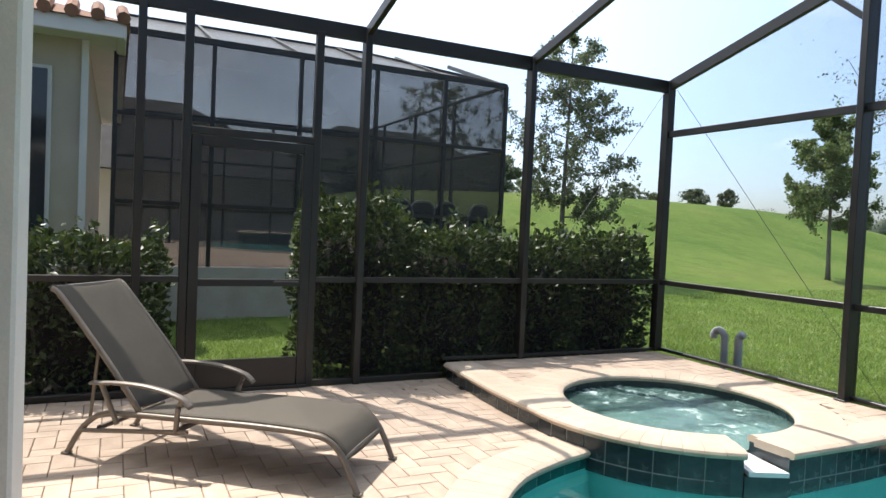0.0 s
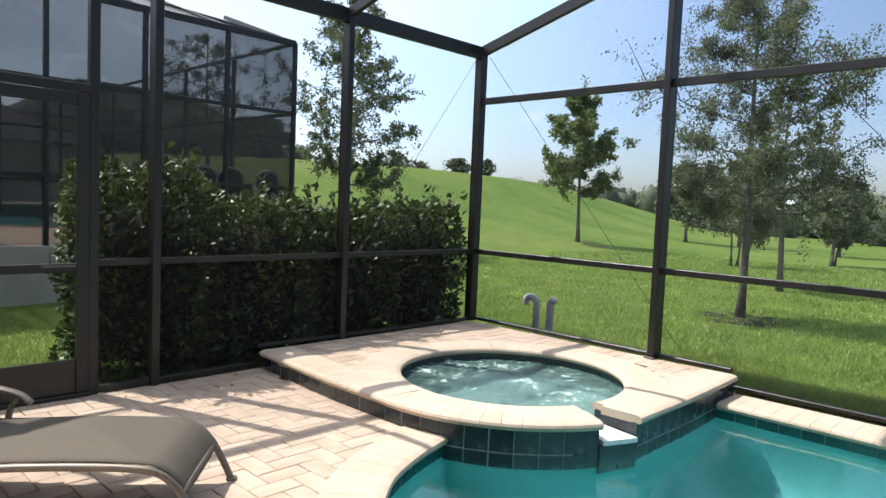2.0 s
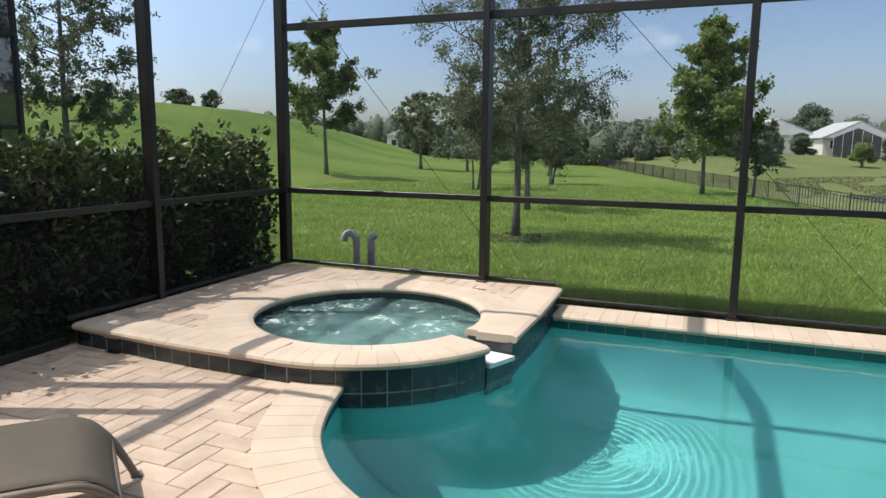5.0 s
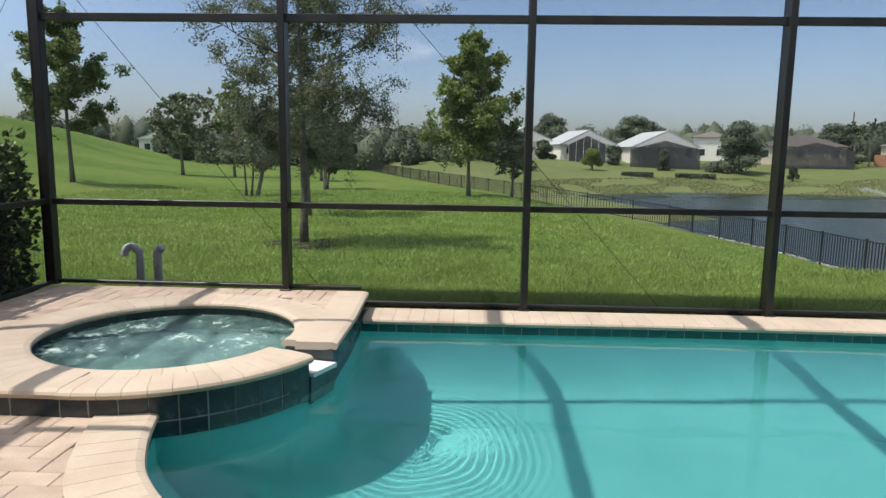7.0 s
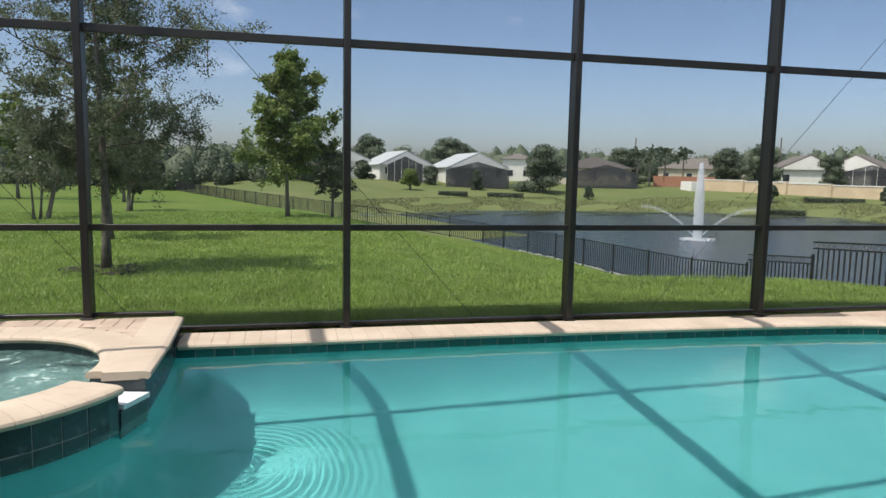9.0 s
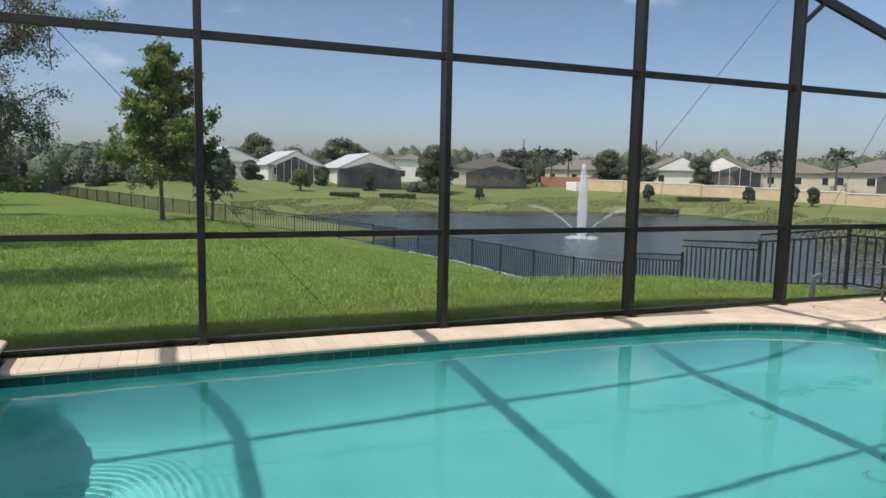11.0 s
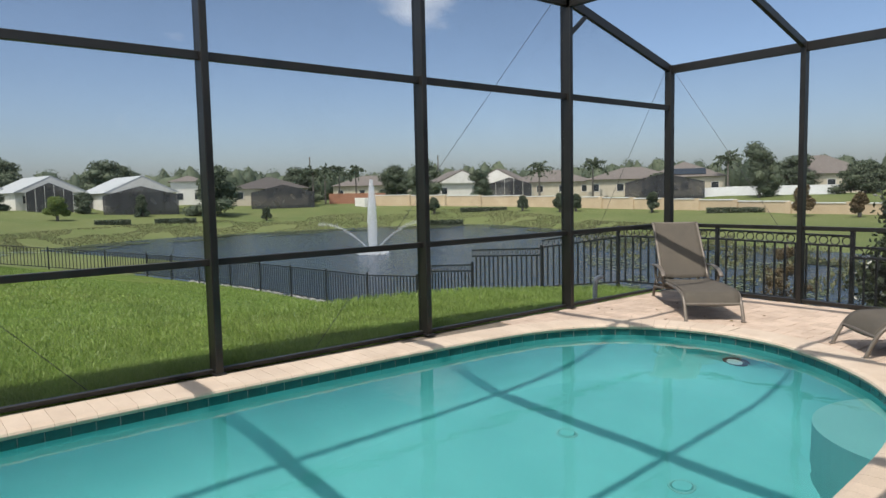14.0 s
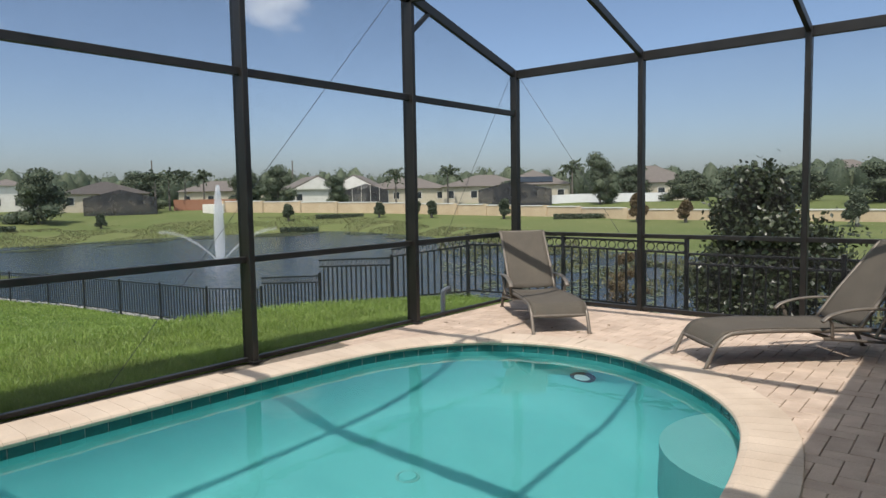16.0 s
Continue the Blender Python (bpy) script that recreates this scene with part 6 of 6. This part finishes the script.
# the wooded skyline, one mass of foliage round the view
rng = np.random.default_rng(9)
cs, cores, radii = [], [], []


def wood_clump(x, y, z, wide, h, count):
    v = rng.normal(size=(count, 3))
    v /= np.linalg.norm(v, axis=1)[:, None]
    c = np.array([x, y, z + h * 0.42])
    cs.append(c + v * np.array([wide, wide, h * 0.56]) * rng.uniform(0.82, 1.0, (count, 1)))
    cores.append(c)
    radii.append([wide * 0.90, wide * 0.90, h * 0.52])


for a in np.arange(-120, 60, 0.32):
    h = 8.8 * rng.uniform(0.72, 1.12)
    wood_clump(*polar(a, 180 + rng.uniform(-14, 24)), -0.6, rng.uniform(2.0, 4.2), h, 260)
for a in np.arange(-3.2, 26, 0.42):
    x, y = polar(a, 92 + rng.uniform(-8, 30))
    wood_clump(x, y, float(ground_z(x, y)) - 0.4, rng.uniform(1.0, 2.2), 6.0 * rng.uniform(0.35, 1.1), 300)
woods = leaves_mesh("far_woods", np.vstack(cs), 0.33, M_FAR, None, "", rng, 1.3)
tagged(woods, "low wooded skyline beyond the houses", "woods", kind="stuff")
tagged(leafy_mass("far_woods", cores, radii, M_FAR, None, rng), "dense inner foliage of the wooded skyline", "woods", kind="stuff")
for a, r in ((-27.9, 150), (-38.6, 150)):
    x, y = polar(a, r)
    pole = thing("utility_pole", "slim grey utility pole among the far houses", "pole", at=(x, y, float(ground_z(x, y))))
    part("shaft", tube(bmesh.new(), [(0, 0, -0.3), (0, 0, 9.5)], 0.14, 6), M_BARK, pole)

# ---------------------------------------------------------------- fountain
fountain = thing("fountain", "tall white water jet with side sprays in the lake", "fountain", at=(42.3, -26.5, LAKE_Z))
M_SPRAY, nt, bsdf = shader("water_spray")
bsdf.inputs["Base Color"].default_value = (0.86, 0.88, 0.90, 1)
bsdf.inputs["Roughness"].default_value = 0.5
clear = nt.nodes.new("ShaderNodeBsdfTransparent")
veil = nt.nodes.new("ShaderNodeMixShader")
veil.inputs["Fac"].default_value = 0.42
nt.links.new(clear.outputs["BSDF"], veil.inputs[1])
nt.links.new(bsdf.outputs["BSDF"], veil.inputs[2])
nt.links.new(veil.outputs["Shader"], nt.nodes["Material Output"].inputs["Surface"])
rng = np.random.default_rng(3)
t = rng.uniform(0, 1, 22000) ** 0.8
rad = (0.08 + 0.42 * t * (1.25 - t)) * np.sqrt(rng.uniform(0, 1, 22000)) * 1.5
ang = rng.uniform(0, 6.283, 22000)
leaves_mesh("jet", np.stack([rad * np.cos(ang), rad * np.sin(ang), 5.5 * (1 - t)], 1), 0.022, M_SPRAY, fountain, "", rng, 3.2, np.tile([0, 0, 3.5], (22000, 1)))
for k, a in enumerate((60, 240)):
    t = rng.uniform(0, 1, 3200) ** 1.25
    d = np.stack([np.cos(radians(a)) * t * 3.9, np.sin(radians(a)) * t * 3.9, 4.4 * t - 2.1 * t ** 2.2], 1) + rng.normal(0, 0.05, (3200, 3)) * (0.3 + 1.6 * t[:, None])
    leaves_mesh("side_spray", d, 0.022, M_SPRAY, fountain, "", rng, 2.2)
t = rng.uniform(0, 6.283, 1500)
leaves_mesh("splash_ring", np.stack([np.cos(t) * rng.uniform(0.2, 1.3, 1500), np.sin(t) * rng.uniform(0.2, 1.3, 1500), rng.uniform(0, 0.12, 1500)], 1), 0.06, M_SPRAY, fountain, "", rng, 1.4)

# ---------------------------------------------------------------- grass
rng = np.random.default_rng(12)
N = 340000
u = rng.uniform(0, 1, N)
gxx = 5.68 + 24 * u ** 2.4
gyy = rng.uniform(-9.0, 9.5, N) * (0.9 + 0.8 * u)
ok = ~((gyy < np.interp(gxx, FX, FY)) | ((gyy > NORTH) & (gyy < 7.0) & (gxx < 5.8)))
gxx, gyy = gxx[ok], gyy[ok]
n2 = 14000
gxx = np.concatenate([gxx, rng.uniform(0.2, 2.1, n2)])
gyy = np.concatenate([gyy, rng.uniform(6.3, 11.0, n2)])
n3 = 90000
gxx = np.concatenate([gxx, 5.74 + 0.9 * rng.uniform(0, 1, n3) ** 1.3])
gyy = np.concatenate([gyy, rng.uniform(SOUTH, NORTH, n3)])
gzz = ground_z(gxx, gyy)
m = len(gxx)
hgt = rng.uniform(0.03, 0.07, m) * (1 + 0.25 * np.sin(gxx * 3) * np.sin(gyy * 2.3)) * (1 + 0.6 * np.exp(-((gxx - 5.85) / 0.25) ** 2))
th = rng.uniform(0, 6.283, m)
wd = rng.uniform(0.003, 0.006, m) * (1 + (gxx - 5.6) * 0.14).clip(1, 3)
bx, by = np.cos(th) * wd, np.sin(th) * wd
lx, ly = rng.normal(0, 0.035, m), rng.normal(0, 0.035, m)
V = np.empty((m, 3, 3), dtype=np.float32)
V[:, 0] = np.stack([gxx - bx, gyy - by, gzz - 0.01], 1)
V[:, 1] = np.stack([gxx + bx, gyy + by, gzz - 0.01], 1)
V[:, 2] = np.stack([gxx + lx, gyy + ly, gzz + hgt], 1)
me = bpy.data.meshes.new("grass_blades")
me.vertices.add(m * 3)
me.vertices.foreach_set("co", V.ravel())
me.loops.add(m * 3)
me.loops.foreach_set("vertex_index", np.arange(m * 3, dtype=np.int32))
me.polygons.add(m)
me.polygons.foreach_set("loop_start", np.arange(0, m * 3, 3, dtype=np.int32))
me.update(calc_edges=True)
me.materials.append(M_BLADE)
tagged(new("grass_blades", me), "thick green turf blades beside the patio", "grass", kind="stuff")

# ---------------------------------------------------------------- pieces: tiles and pavers
tile_run([(5.15, 2.88)] + [p[:2] for p in pool_free], (-0.085,), 0.155, T_SMALL, pool, 1)
tile_run([q for q in outer[2:]], (SPA_Z - 0.045 - 0.078, SPA_Z - 0.045 - 0.233), 0.155, T_DARK, spa, -1)
tile_run([outer[0], outer[1], outer[2]], (SPA_Z - 0.045 - 0.078,), 0.155, T_DARK, spa, -1)
tile_run([gap_l, gap_r], (-0.078, -0.233), 0.155, T_DARK, spa, -1)
tile_run(right_edge, (SPA_Z - 0.045 - 0.078, SPA_Z - 0.045 - 0.233), 0.155, T_DARK, spa, -1)
T_IN = tile_mesh("tile", 0.148, 0.148, M_TILE)
tile_run(ring_in, (SPA_Z - 0.13,), 0.155, T_IN, spa, -1)

PL, PW, GAP = 0.25, 0.125, 0.0045


def inside_poly(p, poly):
    c = False
    j = len(poly) - 1
    for i in range(len(poly)):
        if (poly[i].y > p.y) != (poly[j].y > p.y) and p.x < (poly[j].x - poly[i].x) * (p.y - poly[i].y) / (poly[j].y - poly[i].y) + poly[i].x:
            c = not c
        j = i
    return c


def trimmed(v):
    """Cut a border paver off at the edge of the slab."""
    return Vector((min(v.x, X_END), max(min(v.y, Y_END), Y_START), v.z))


def near_line(p, line, d):
    return any((p - q).length < d for q in line)


paver_bm = bmesh.new()
box(paver_bm, -PL / 2 + GAP / 2, PL / 2 - GAP / 2, -PW / 2 + GAP / 2, PW / 2 - GAP / 2, -0.05, 0.0, 0.004)
paver_me = bpy.data.meshes.new("paver")
paver_bm.to_mesh(paver_me)
paver_bm.free()
paver_me.materials.append(M_PAVER)
unit_v = [v.co.copy() for v in paver_me.vertices]
unit_f = [tuple(p.vertices) for p in paver_me.polygons]

free2 = [Vector(p[:2]) for p in pool_free]
raised = outer + [SPA + Vector((0, -1.2)), gap_r] + right_edge[1:] + [Vector((EAST, NORTH - 0.06))]
rest_v, rest_f, rest_v_low = [], [], []
near_count = 0
spots = []
for i in range(-34, 46):
    for j in range(-60, 48):
        k = (i - j) % 4
        if k == 0:
            spots.append((i * PW + PW, j * PW + PW / 2, 0))
        elif k == 3:
            spots.append((i * PW + PW / 2, j * PW + PW, 90))
X_END, Y_END, Y_START = EAST - 0.03, NORTH - 0.03, SOUTH + 0.03
for x, y, turn in spots:
    hx, hy = (PL / 2, PW / 2) if turn == 0 else (PW / 2, PL / 2)
    if not (-4.1 < x and x - hx < X_END - 0.02 and y - hy < Y_END - 0.02 and y + hy > Y_START + 0.02):
        continue
    cut = x + hx > X_END or y + hy > Y_END or y - hy < Y_START
    p = Vector((min(x, EAST - 0.08), max(min(y, NORTH - 0.08), SOUTH + 0.07)))
    if inside_poly(p, pool_line) or near_line(p, free2, 0.20):
        continue
    z = 0.0
    if inside_poly(p, raised):
        if p.x < 2.96 and p.y > 3.75:
            rest_v_low.append((x, y, turn))
            continue
        if (p - SPA).length < SPA_IN + 0.16 or (p - SPA).length < SPA_OUT - 0.02 and p.y < 3.6:
            continue
        if p.x < 2.96 or p.y < 3.0:
            continue
        z = SPA_Z - 0.004
    elif near_line(p, outer, 0.02) or (p.x > 5.1 and p.y < 2.9 and p.y > -4):
        continue
    z += random.uniform(-0.002, 0.001)
    m4 = pose(x, y, z, 0, 0, turn + (180 if random.random() < 0.5 else 0))
    if near_count < 300 and not cut and z < 0.05 and -0.4 < x < 2.8 and 3.2 < y < 5.8:
        piece("paver", paver_me, patio, m4)
        near_count += 1
    else:
        b = len(rest_v)
        rest_v += [trimmed(m4 @ v) for v in unit_v]
        rest_f += [tuple(b + q for q in f) for f in unit_f]
for x, y, turn in rest_v_low:
    m4 = pose(x, y, 0, 0, 0, turn)
    b = len(rest_v)
    rest_v += [trimmed(m4 @ v) for v in unit_v]
    rest_f += [tuple(b + q for q in f) for f in unit_f]
rest = mesh_from("pavers", rest_v, rest_f, M_PAVER_J, patio)
tagged(rest, kind="stuff")
